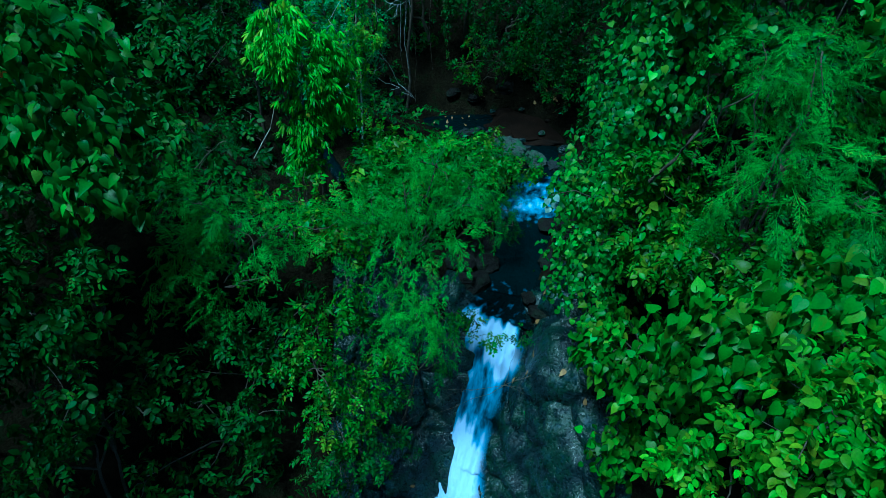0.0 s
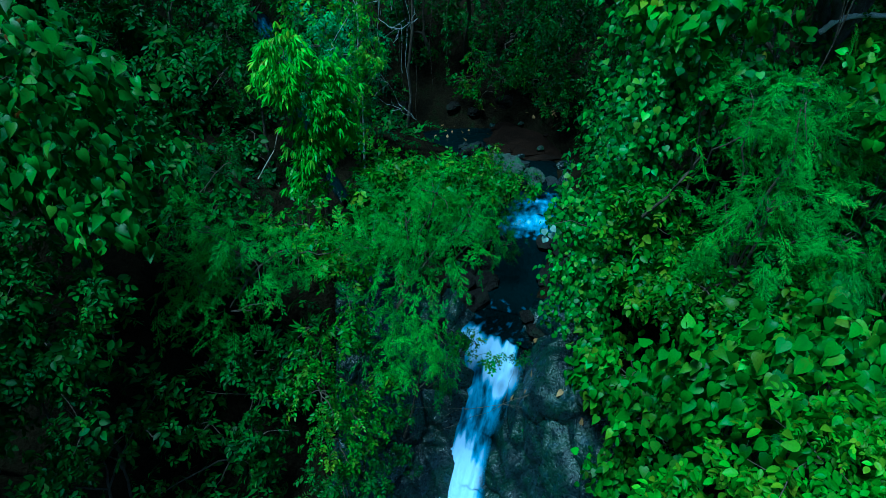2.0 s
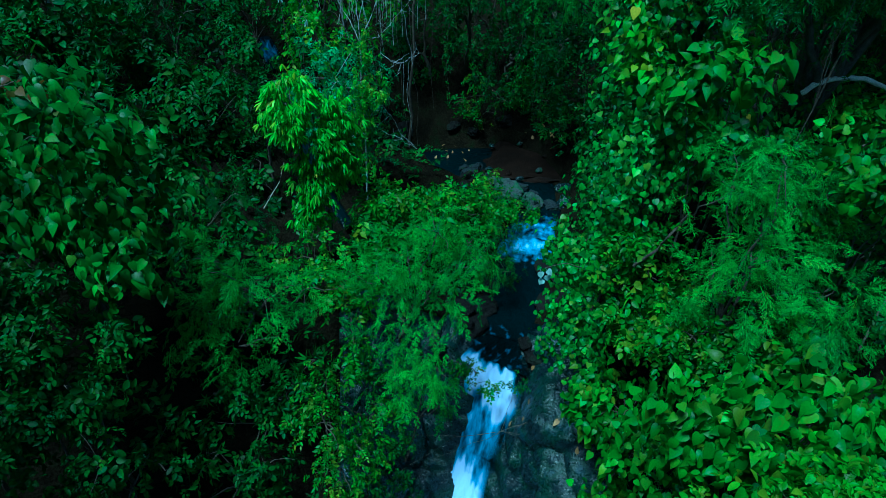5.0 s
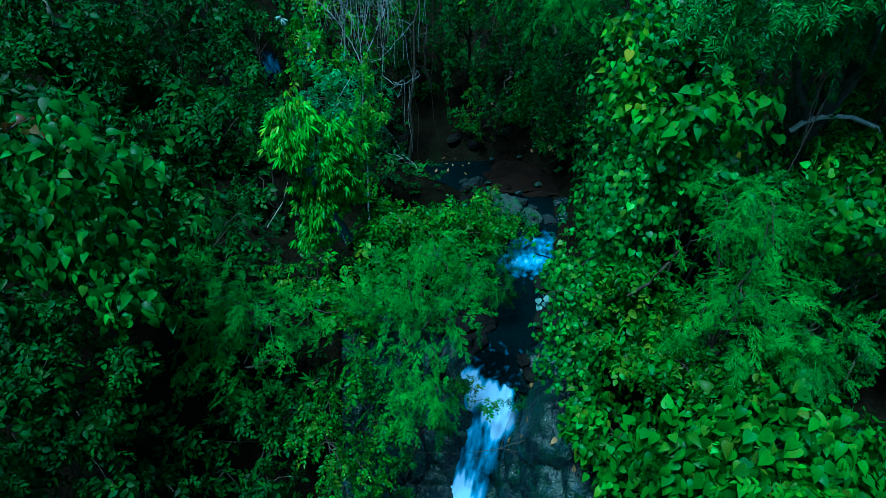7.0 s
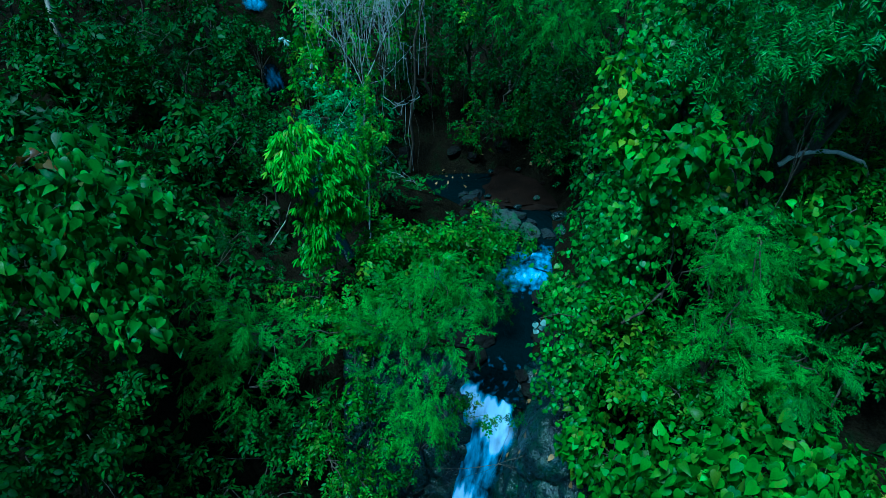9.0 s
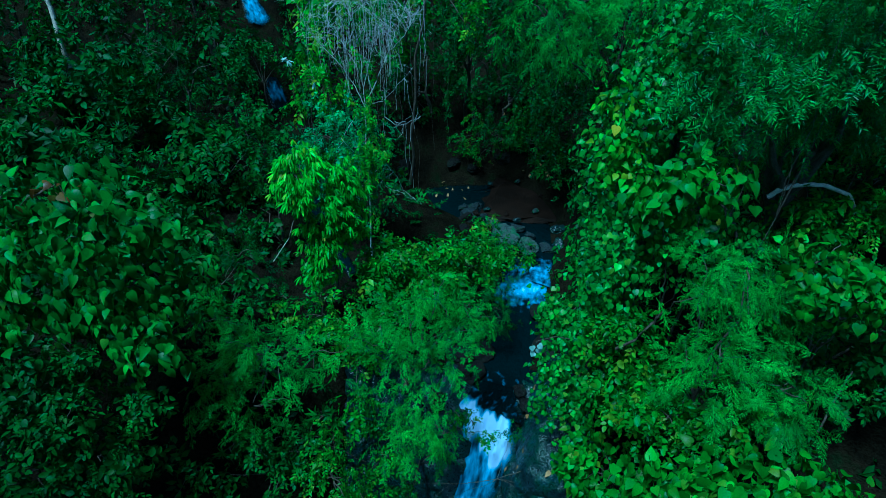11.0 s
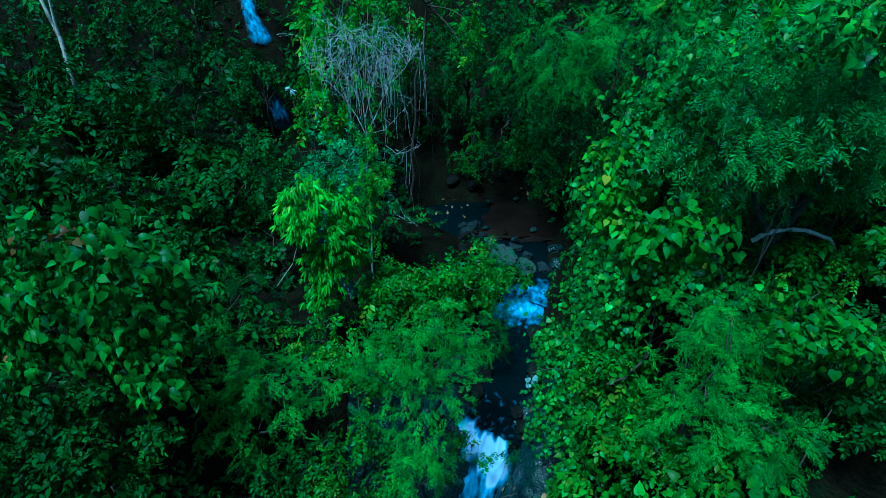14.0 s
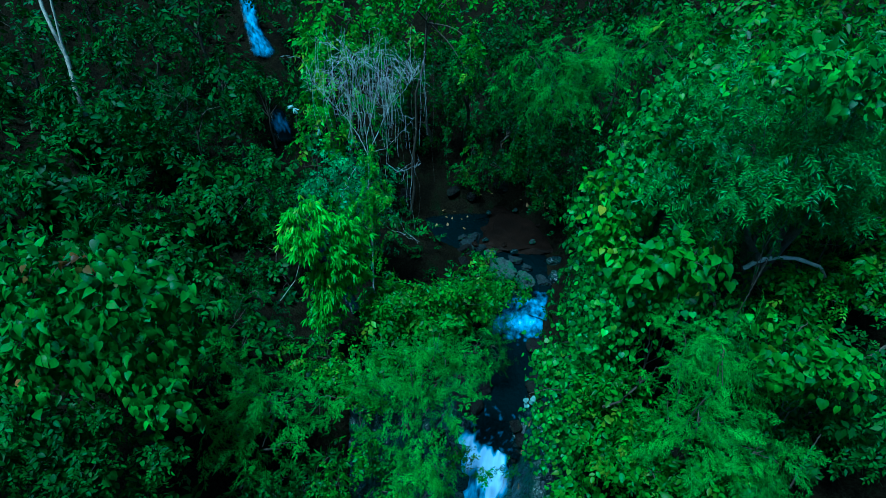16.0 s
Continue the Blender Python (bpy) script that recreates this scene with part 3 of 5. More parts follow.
TEMPLATES = {
    "heart": [heart_leaf(0.22, 0.18), heart_leaf(0.40, 0.45, 0.9), heart_leaf(0.10, 0.05, 1.08), heart_leaf(-0.25, 0.35, 0.95), heart_leaf(0.55, 0.30, 0.85, 1.1), heart_leaf(0.30, 0.60, 1.0)],
    "round": [heart_leaf(0.15, 0.12, 1.1, 0.74), heart_leaf(0.4, 0.3, 1.1, 0.82), heart_leaf(-0.2, 0.4, 1.1, 0.7), heart_leaf(0.6, 0.2, 1.0, 0.85)],
    "ovate": [heart_leaf(0.30, 0.25, 0.92, 1.02), heart_leaf(0.45, 0.55, 0.88, 1.05), heart_leaf(-0.25, 0.45, 0.96, 0.98), heart_leaf(0.15, 0.12, 0.92, 1.06), heart_leaf(0.60, 0.35, 0.82, 1.0)],
    "feather": [frond(_r, 11, 0.13, 0.36, 0.5, 48), frond(_r, 10, 0.12, 0.32, 0.15, 42), frond(_r, 10, 0.14, 0.40, 0.85, 52)],
    "spray": [spray(_r, 12, 0.45), spray(_r, 13, 0.7), spray(_r, 11, 0.2)],
    "pinnate": [sprig(_r, 13, sliver(0.24), 0.36, 1.0, 0.3), sprig(_r, 15, sliver(0.22), 0.33, 1.0, 0.55), sprig(_r, 12, sliver(0.25), 0.40, 1.0, 0.15)],
    "small": [sprig(_r, 8, simple_leaf(0.5), 0.42), sprig(_r, 9, simple_leaf(0.45), 0.38, 1.0, 0.6), sprig(_r, 7, simple_leaf(0.55), 0.48, 1.0, 0.15)],
    "broad": [sprig(_r, 6, simple_leaf(0.5, 0.15, 0.25), 0.62, 1.0, 0.4), sprig(_r, 5, simple_leaf(0.46, 0.15, 0.3), 0.7, 1.0, 0.25)],
    "oval": [sprig(_r, 6, oval_leaf(), 0.50, 1.0, 0.4), sprig(_r, 5, oval_leaf(0.62, 0.08), 0.56, 1.0, 0.25), sprig(_r, 7, oval_leaf(0.5, 0.16, 0.3), 0.46, 1.0, 0.5)],
    "lance": [rosette(_r, 9), rosette(_r, 10, 0.19, 1.15), rosette(_r, 7, 0.24, 0.8)],
    "tassel": [rosette(_r, 10, 0.21, -0.6, (20, 75)), rosette(_r, 12, 0.20, -0.8, (25, 80)), rosette(_r, 9, 0.22, -0.4, (12, 65))],
}


def bases(tip, face):
    """Rotation matrices that carry +y to tip and +z near face."""
    tip = tip / np.linalg.norm(tip, axis=1, keepdims=True)
    x = np.cross(tip, face)
    x /= np.maximum(np.linalg.norm(x, axis=1, keepdims=True), 1e-6)
    return np.stack([x, tip, np.cross(x, tip)], -1)


def leaf_mass(kind, pos, tip, face, size, rng, shade=None):
    """All leaves of one crown as arrays: places, faces, and a shade for each leaf or spray."""
    shade = rng.random(len(pos)) if shade is None else shade
    sets, n = TEMPLATES[kind], len(pos)
    B = bases(tip, face)
    pick = rng.integers(0, len(sets), n)
    vs, fs, hs, k = [], [], [], 0
    for i, (v, f) in enumerate(sets):
        sel = np.nonzero(pick == i)[0]
        if not len(sel):
            continue
        w = np.einsum('nij,vj->nvi', B[sel], v) * size[sel][:, None, None] + pos[sel][:, None, :]
        vs.append(w.reshape(-1, 3))
        fs.append((f[None] + (np.arange(len(sel)) * len(v))[:, None, None]).reshape(-1, 3) + k)
        hs.append(np.repeat(shade[sel], len(v)))
        k += len(sel) * len(v)
    return np.concatenate(vs), np.concatenate(fs), np.concatenate(hs)


def leaf_mesh(name, mass, material):
    v, f, h = mass
    me = mesh_from(name, v, f, material, True)
    me.attributes.new("shade", 'FLOAT', 'POINT').data.foreach_set("value", h.astype(np.float32))
    return me


def crown_places(blobs, density, per, spread, rng, rough=0.3, hang=0.6, back=0.45, depth=0.5, gap=0.0):
    """Leaf places in clusters over the shells of several ellipsoids: place, tip, face."""
    pos, out = [], []
    for bi, (cx, cy, cz, ax, ay, az) in enumerate(blobs):
        area = 4 * math.pi * (((ax * ay) ** 1.6 + (ax * az) ** 1.6 + (ay * az) ** 1.6) / 3) ** (1 / 1.6)
        n = int(area * density)
        d = rng.normal(size=(n, 3))
        d /= np.linalg.norm(d, axis=1, keepdims=True)
        keep = (d[:, 2] > -0.55) | (rng.random(n) < 0.35)
        keep &= (d[:, 1] < 0.35) | (rng.random(n) < back)
        d = d[keep]
        lump = np.array([noise.noise(Vector((q[0] * 1.9 + cx * 3.1, q[1] * 1.9 + cy * 1.7, q[2] * 1.9 + cz))) for q in d])
        fine = np.array([noise.noise(Vector((q[0] * 4.3 + cz, q[1] * 4.3 + cx, q[2] * 4.3))) for q in d])
        r = (1 - depth * rng.random(len(d)) ** 2.5) * (1 + rough * lump + 0.6 * rough * fine)
        p = np.array([cx, cy, cz]) + d * np.array([ax, ay, az]) * r[:, None]
        inside = np.zeros(len(p), bool)
        for bj, (ox, oy, oz, bx, by, bz) in enumerate(blobs):
            if bj != bi:
                inside |= (((p - np.array([ox, oy, oz])) / np.array([bx, by, bz])) ** 2).sum(1) < 0.4
        p, o = p[~inside], (d / np.array([ax, ay, az]))[~inside]
        o /= np.linalg.norm(o, axis=1, keepdims=True)
        pos.append(p)
        out.append(o)
    c, o = np.concatenate(pos), np.concatenate(out)
    if gap:
        # open, shaded holes between the leafy boughs
        k = np.array([noise.noise(Vector(q) * 1.55) + 0.55 * noise.noise(Vector(q) * 3.7 + Vector((7, 3, 1))) for q in c])
        stay = k > np.quantile(k, gap)
        c, o = c[stay], o[stay]
    m = len(c) * per
    c, o = np.repeat(c, per, 0), np.repeat(o, per, 0)
    p = c + rng.normal(size=(m, 3)) * spread
    tip = o * 0.55 + rng.normal(size=(m, 3)) * 0.45 + np.array([0, 0, -hang])
    face = o * 0.7 + np.array([0, 0, 0.8]) + rng.normal(size=(m, 3)) * 0.5
    return p, tip, face


def tube(points, radii, sides=7):
    """A tapered, slightly uneven limb along points."""
    p, r = np.array(points, float), np.array(radii, float)
    t = np.gradient(p, axis=0)
    t /= np.linalg.norm(t, axis=1, keepdims=True)
    ref = np.where(np.abs(t[:, 2:3]) > 0.9, np.array([[1.0, 0, 0]]), np.array([[0, 0, 1.0]]))
    a = np.cross(t, ref)
    a /= np.linalg.norm(a, axis=1, keepdims=True)
    b = np.cross(t, a)
    ang = np.linspace(0, 2 * math.pi, sides, endpoint=False)
    v = p[:, None] + r[:, None, None] * (np.cos(ang)[None, :, None] * a[:, None] + np.sin(ang)[None, :, None] * b[:, None])
    f = []
    for i in range(len(p) - 1):
        for k in range(sides):
            f.append((i * sides + k, i * sides + (k + 1) % sides, (i + 1) * sides + (k + 1) % sides, (i + 1) * sides + k))
    return v.reshape(-1, 3), np.array(f)


def bend(a, b, rng, sag=0.0, wave=0.06, n=7):
    """A crooked line from a to b."""
    a, b = np.array(a, float), np.array(b, float)
    t = np.linspace(0, 1, n)[:, None]
    ln = np.linalg.norm(b - a)
    off = np.cumsum(rng.normal(size=(n, 3)) * wave * ln / n ** 0.5, 0) * (t * (1 - t)) * 4
    return a + (b - a) * t + off + np.array([0, 0, -sag * ln]) * (t * (1 - t)) * 4


def part(name, me, parent, label=""):
    ob = new(name, me)
    ob.parent = parent
    if label:
        ob["label"] = label
    return ob


def limb_mesh(name, pts, r0, r1, material, sides=7):
    v, f = tube(pts, np.linspace(r0, r1, len(pts)), sides)
    return mesh_from(name, v, f, material, True)


def base_of(x, y):
    return np.array([x, y, float(ground_z(x, y)) - 0.05])


def plant(name, label, category, foot, blobs, kind, material, size, density, per, spread, seed, group="", bark=None, trunk_r=0.06,
          hang=0.6, rough=0.3, single=0, twigs=10, depth=0.5, vary=0.3, crown_label="", lean=None, back=0.28, gap=0.25):
    """A bush or tree: stem, a limb to each leafy mass, twigs, and the leaves."""
    rng = np.random.default_rng(seed)
    bark = bark or M_BARK
    root = tagged(new(name), label, category, group)
    b0 = base_of(*foot)
    root.location = b0
    cs = np.array([q[:3] for q in blobs])
    top = lean if lean is not None else (0.35 * b0 + 0.65 * cs.mean(0))
    stem = bend(b0, top, rng, 0, 0.05, 8) - b0
    part("trunk", limb_mesh("trunk", stem, trunk_r, trunk_r * 0.55, bark, 9), root)
    limbs = []
    for q in blobs:
        limbs.append(part("branch", limb_mesh("branch", bend(stem[-2], np.array(q[:3]) + np.array([0, 0, 0.2 * q[5]]) - b0, rng, -0.05, 0.08), trunk_r * 0.5, trunk_r * 0.16, bark), root))
    if kind in ("heart", "round", "ovate"):
        open_side = np.array([0.0, -0.45, 0.0])
    else:
        open_side = np.zeros(3)
    pos, tip, face = crown_places(blobs, density, per, spread, rng, rough, hang, back, depth, gap)
    face = face + open_side
    vary = 0.17 if kind in ("heart", "round", "ovate") else vary
    sz = size * (1 + vary * rng.normal(size=len(pos)).clip(-1.8, 1.8))
    pos = pos - b0
    # bare shoots among the leaves
    if twigs:
        vs, fs, k = [], [], 0
        for i in rng.integers(0, len(pos), twigs):
            q = blobs[int(np.argmin(((cs - b0 - pos[i]) ** 2).sum(1)))]
            v, f = tube(bend(np.array(q[:3]) - b0, pos[i], rng, -0.03, 0.12, 6), np.linspace(0.016, 0.004, 6), 4)
            vs.append(v), fs.append(f + k)
            k += len(v)
        part("twig_tangle", mesh_from("twig_tangle", np.concatenate(vs), np.concatenate(fs), bark), root)["kind"] = "stuff"
    rest = np.ones(len(pos), bool)
    if single:
        # the leaves on the open side, each a piece of its own
        front = np.argsort(pos[:, 1] - 0.5 * pos[:, 2] + 0.3 * rng.random(len(pos)))[:single * 2]
        front = rng.permutation(front)[:single]
        rest[front] = False
        shapes = [mesh_from("leaf", v, f, material, True) for v, f in TEMPLATES[kind]]
        for me in shapes:
            me.attributes.new("lone", 'FLOAT', 'POINT').data.foreach_set("value", np.ones(len(me.vertices), np.float32))
        B = bases(tip[front], face[front])
        for j, i in enumerate(front):
            m = Matrix(B[j].tolist()).to_4x4()
            m.translation = Vector(pos[i])
            lf = part("leaf", shapes[j % len(shapes)], limbs[int(np.argmin(((cs - b0 - pos[i]) ** 2).sum(1)))])
            lf.matrix_local = m @ Matrix.Scale(float(sz[i]), 4)
    tone = 0.5 * np.repeat(rng.random(len(pos) // per + 1), per)[:len(pos)] + 0.5 * rng.random(len(pos))
    crown = part("crown", leaf_mesh("crown", leaf_mass(kind, pos[rest], tip[rest], face[rest], sz[rest], rng, tone[rest]), material), root, crown_label)
    crown["kind"] = "stuff"
    return root


# ---- right bank ----
plant("broadleaf_shrub", "lush shrub of large glossy heart-shaped green leaves on the bank", "shrub", (4.8, 5.6),
      [(4.55, 5.0, 3.75, 1.15, 1.0, 1.05), (5.1, 4.7, 3.3, 0.8, 0.85, 0.8), (3.6, 5.5, 3.1, 0.75, 0.8, 1.0)],
      "heart", M_HEART, 0.155, 30, 5, 0.13, 11, trunk_r=0.07, single=280, hang=1.0, rough=0.4, twigs=16)
plant("low_shrub", "light green shrub of small oval leaves on the steep bank", "shrub", (4.0, 4.2),
      [(3.75, 3.8, 3.9, 0.75, 0.7, 0.85), (3.3, 4.4, 2.6, 0.6, 0.6, 0.8), (4.5, 3.6, 3.6, 0.8, 0.8, 0.9)],
      "oval", M_BRIGHT, 0.19, 26, 3, 0.10, 12, trunk_r=0.04, group="low shrubs")
plant("hanging_shrub", "shrub of small heart-shaped leaves hanging over wet rock", "shrub", (3.9, 7.4),
      [(3.15, 7.1, 1.85, 0.8, 0.7, 0.75), (3.5, 6.3, 1.3, 0.85, 0.7, 1.1), (2.75, 7.7, 1.55, 0.45, 0.5, 0.8), (2.9, 6.7, 0.2, 0.4, 0.4, 0.9)],
      "heart", M_HEART, 0.135, 38, 4, 0.09, 13, trunk_r=0.05, hang=0.9, twigs=14)
plant("feathery_shrub", "feathery light green shrub with fine drooping fronds", "shrub", (4.6, 7.2),
      [(4.1, 6.5, 5.3, 0.75, 0.6, 0.62), (4.85, 6.1, 5.05, 0.62, 0.5, 0.55), (3.65, 6.6, 4.9, 0.48, 0.45, 0.48), (4.1, 7.2, 6.25, 0.5, 0.4, 0.4), (4.75, 7.0, 5.95, 0.5, 0.4, 0.4), (3.8, 6.9, 6.25, 0.48, 0.42, 0.38), (4.25, 6.8, 6.7, 0.42, 0.38, 0.34)],
      "spray", M_FEATHER, 0.34, 19, 2, 0.16, 14, trunk_r=0.05, group="feathery shrubs", hang=0.25, depth=0.65, rough=0.6, twigs=16)
plant("vine_clad_tree", "tall tree wrapped in a curtain of round green vine leaves", "tree", (4.0, 9.2),
      [(3.1, 8.75, 5.6, 0.70, 0.9, 1.3), (3.25, 9.2, 7.6, 0.75, 0.9, 1.4), (2.95, 9.0, 3.9, 0.75, 0.8, 0.9), (2.75, 8.9, 2.7, 0.7, 0.7, 0.8), (3.6, 8.6, 6.4, 0.8, 0.8, 1.0), (4.15, 7.95, 6.7, 0.5, 0.4, 0.45), (4.65, 7.75, 6.3, 0.45, 0.4, 0.4), (3.6, 9.3, 9.2, 0.6, 0.8, 0.7), (2.45, 8.6, 2.2, 0.5, 0.6, 0.6), (2.6, 9.8, 3.4, 0.55, 0.7, 0.8)],
      "round", M_VINE, 0.100, 34, 6, 0.12, 15, trunk_r=0.13, hang=0.9, rough=0.5, depth=0.65, twigs=24, single=250, lean=np.array([3.9, 9.4, 8.5]))
plant("pinnate_tree", "dense dark tree of fern-like leaflets over the bank", "tree", (5.6, 8.8),
      [(4.5, 8.6, 9.35, 1.25, 1.3, 1.15), (6.0, 8.4, 9.8, 1.2, 1.0, 0.8), (6.8, 9.4, 9.2, 1.5, 1.4, 1.3), (5.1, 7.4, 9.35, 0.7, 0.3, 0.38), (5.9, 7.4, 9.6, 0.75, 0.3, 0.4), (4.3, 7.8, 9.1, 0.6, 0.6, 0.5), (5.5, 8.1, 8.6, 0.5, 0.3, 0.4), (6.2, 8.1, 8.45, 0.45, 0.3, 0.4), (4.95, 7.9, 8.55, 0.35, 0.25, 0.35)],
      "pinnate", M_PINNATE, 0.235, 44, 4, 0.13, 16, trunk_r=0.16, rough=0.65, depth=0.6, hang=0.7, twigs=20, gap=0.42)
plant("climbing_vine", "climber with bright heart-shaped leaves over the tree's edge", "vine", (4.3, 8.6),
      [(3.85, 7.75, 7.55, 0.55, 0.4, 0.42), (3.3, 8.1, 7.2, 0.4, 0.4, 0.4)],
      "heart", M_HEART, 0.15, 26, 5, 0.12, 17, trunk_r=0.03, single=120, twigs=6)
plant("undergrowth_shrub", "small-leaved sprays hanging in the shade above the bent branch", "shrub", (6.4, 8.3),
      [(5.7, 8.75, 7.75, 0.5, 0.25, 0.35), (6.4, 8.75, 7.7, 0.5, 0.25, 0.35), (6.9, 8.0, 8.2, 0.4, 0.3, 0.45), (6.3, 8.3, 6.75, 0.45, 0.2, 0.25), (5.6, 8.3, 6.7, 0.3, 0.2, 0.25)],
      "small", M_SMALL, 0.15, 16, 3, 0.12, 171, trunk_r=0.02, twigs=14, rough=0.7, depth=0.6, hang=1.0, gap=0.35)
plant("climbing_vine", "climber with large pale green leaves on a bent branch", "vine", (5.8, 7.2),
      [(4.95, 6.5, 7.0, 0.40, 0.35, 0.32), (5.35, 6.45, 6.65, 0.50, 0.35, 0.35), (5.95, 6.4, 6.45, 0.5, 0.35, 0.3)],
      "round", M_HEART, 0.125, 32, 6, 0.11, 18, trunk_r=0.03, single=120, twigs=6)
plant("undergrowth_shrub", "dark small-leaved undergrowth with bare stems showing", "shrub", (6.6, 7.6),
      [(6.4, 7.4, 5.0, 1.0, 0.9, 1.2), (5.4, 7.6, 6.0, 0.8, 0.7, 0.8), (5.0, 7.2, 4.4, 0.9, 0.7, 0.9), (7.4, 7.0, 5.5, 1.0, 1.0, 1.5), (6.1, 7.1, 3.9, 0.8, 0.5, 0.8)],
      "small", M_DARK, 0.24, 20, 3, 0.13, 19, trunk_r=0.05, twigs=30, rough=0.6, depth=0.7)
plant("undergrowth_shrub", "small-leaved green shrub under the vine-clad tree", "shrub", (4.3, 7.9),
      [(3.6, 7.7, 3.7, 0.7, 0.6, 0.8), (4.3, 7.2, 3.6, 0.8, 0.6, 0.8), (3.2, 7.9, 4.6, 0.5, 0.5, 0.6)],
      "oval", M_SMALL, 0.20, 30, 3, 0.11, 20, trunk_r=0.04, twigs=16)

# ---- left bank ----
plant("broadleaf_tree", "tree of large heart-shaped drooping leaves, green darkened as shade", "tree", (-6.8, 9.2),
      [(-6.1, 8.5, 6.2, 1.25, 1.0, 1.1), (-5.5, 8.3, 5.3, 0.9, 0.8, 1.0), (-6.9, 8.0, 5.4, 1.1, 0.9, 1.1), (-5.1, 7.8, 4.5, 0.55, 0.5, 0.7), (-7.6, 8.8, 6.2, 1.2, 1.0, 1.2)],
      "ovate", M_HEART_SHADED, 0.175, 17, 7, 0.15, 31, trunk_r=0.12, rough=0.6, depth=0.6, gap=0.26, single=290, hang=0.85, twigs=18)
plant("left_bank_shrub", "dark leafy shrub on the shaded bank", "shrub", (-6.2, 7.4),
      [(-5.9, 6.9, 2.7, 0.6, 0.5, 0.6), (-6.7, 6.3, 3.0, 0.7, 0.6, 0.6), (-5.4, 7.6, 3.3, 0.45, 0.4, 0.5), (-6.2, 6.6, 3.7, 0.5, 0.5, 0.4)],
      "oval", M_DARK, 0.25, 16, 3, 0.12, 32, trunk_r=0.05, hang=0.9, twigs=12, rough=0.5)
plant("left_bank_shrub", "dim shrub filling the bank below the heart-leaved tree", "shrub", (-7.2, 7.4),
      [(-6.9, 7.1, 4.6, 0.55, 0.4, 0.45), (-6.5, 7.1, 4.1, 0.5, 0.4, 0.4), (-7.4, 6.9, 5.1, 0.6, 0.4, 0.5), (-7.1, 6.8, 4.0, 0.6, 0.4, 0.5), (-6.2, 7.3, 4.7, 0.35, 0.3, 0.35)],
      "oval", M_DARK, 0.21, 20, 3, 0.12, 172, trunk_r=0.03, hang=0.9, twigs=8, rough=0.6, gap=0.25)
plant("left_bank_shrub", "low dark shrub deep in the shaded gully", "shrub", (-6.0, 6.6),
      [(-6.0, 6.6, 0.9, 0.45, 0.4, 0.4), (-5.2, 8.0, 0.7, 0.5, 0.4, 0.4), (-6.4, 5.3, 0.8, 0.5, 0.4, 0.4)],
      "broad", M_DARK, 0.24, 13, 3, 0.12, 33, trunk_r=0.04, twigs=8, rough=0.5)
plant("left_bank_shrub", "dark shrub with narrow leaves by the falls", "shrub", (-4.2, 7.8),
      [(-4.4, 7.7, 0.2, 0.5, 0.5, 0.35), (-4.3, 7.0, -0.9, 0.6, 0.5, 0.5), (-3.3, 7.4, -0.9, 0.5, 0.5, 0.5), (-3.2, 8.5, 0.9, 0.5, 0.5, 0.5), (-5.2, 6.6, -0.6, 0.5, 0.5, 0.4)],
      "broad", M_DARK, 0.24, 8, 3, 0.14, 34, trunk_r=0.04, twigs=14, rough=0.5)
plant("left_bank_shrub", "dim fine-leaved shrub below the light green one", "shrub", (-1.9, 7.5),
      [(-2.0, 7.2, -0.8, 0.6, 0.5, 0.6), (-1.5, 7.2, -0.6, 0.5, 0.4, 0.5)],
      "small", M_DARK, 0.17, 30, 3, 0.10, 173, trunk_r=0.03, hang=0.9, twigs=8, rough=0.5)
plant("bright_shrub", "slender light green shrub hanging down the rock", "shrub", (-2.6, 8.6),
      [(-2.25, 7.7, 1.0, 0.42, 0.45, 0.6), (-1.95, 7.3, 0.2, 0.55, 0.45, 0.7), (-2.3, 8.4, 1.4, 0.4, 0.4, 0.5), (-1.5, 7.5, 0.3, 0.42, 0.4, 0.5)],
      "small", M_SMALL, 0.17, 24, 3, 0.11, 35, trunk_r=0.03, hang=0.8, twigs=14)
plant("feathery_shrub", "wide feathery green shrub with fine drooping fronds", "shrub", (-3.8, 10.2),
      [(-3.7, 9.1, 3.05, 0.95, 0.8, 0.7), (-2.75, 9.3, 2.95, 0.75, 0.7, 0.62), (-4.5, 8.7, 2.5, 0.72, 0.65, 0.55), (-3.9, 8.5, 2.2, 0.6, 0.5, 0.45), (-4.9, 10.3, 3.0, 0.65, 0.5, 0.45)],
      "spray", M_FEATHER, 0.40, 13, 2, 0.17, 36, group="feathery shrubs", trunk_r=0.06, hang=0.25, twigs=26, depth=0.65, rough=0.65)
plant("feathery_shrub", "feathery green shrub leaning over the waterfall's crest", "shrub", (-1.1, 10.4),
      [(-0.1, 9.8, 3.95, 0.62, 0.58, 0.55), (-0.7, 9.5, 3.45, 0.68, 0.6, 0.55), (0.25, 9.7, 3.2, 0.55, 0.5, 0.5), (-0.3, 9.0, 2.95, 0.6, 0.48, 0.48), (-1.3, 9.7, 2.85, 0.5, 0.45, 0.45), (0.5, 10.4, 3.35, 0.5, 0.5, 0.45), (-0.75, 8.9, 2.4, 0.45, 0.4, 0.38)],
      "spray", M_FEATHER, 0.38, 15, 2, 0.18, 37, group="feathery shrubs", trunk_r=0.06, hang=0.25, twigs=26, depth=0.65, rough=0.65)
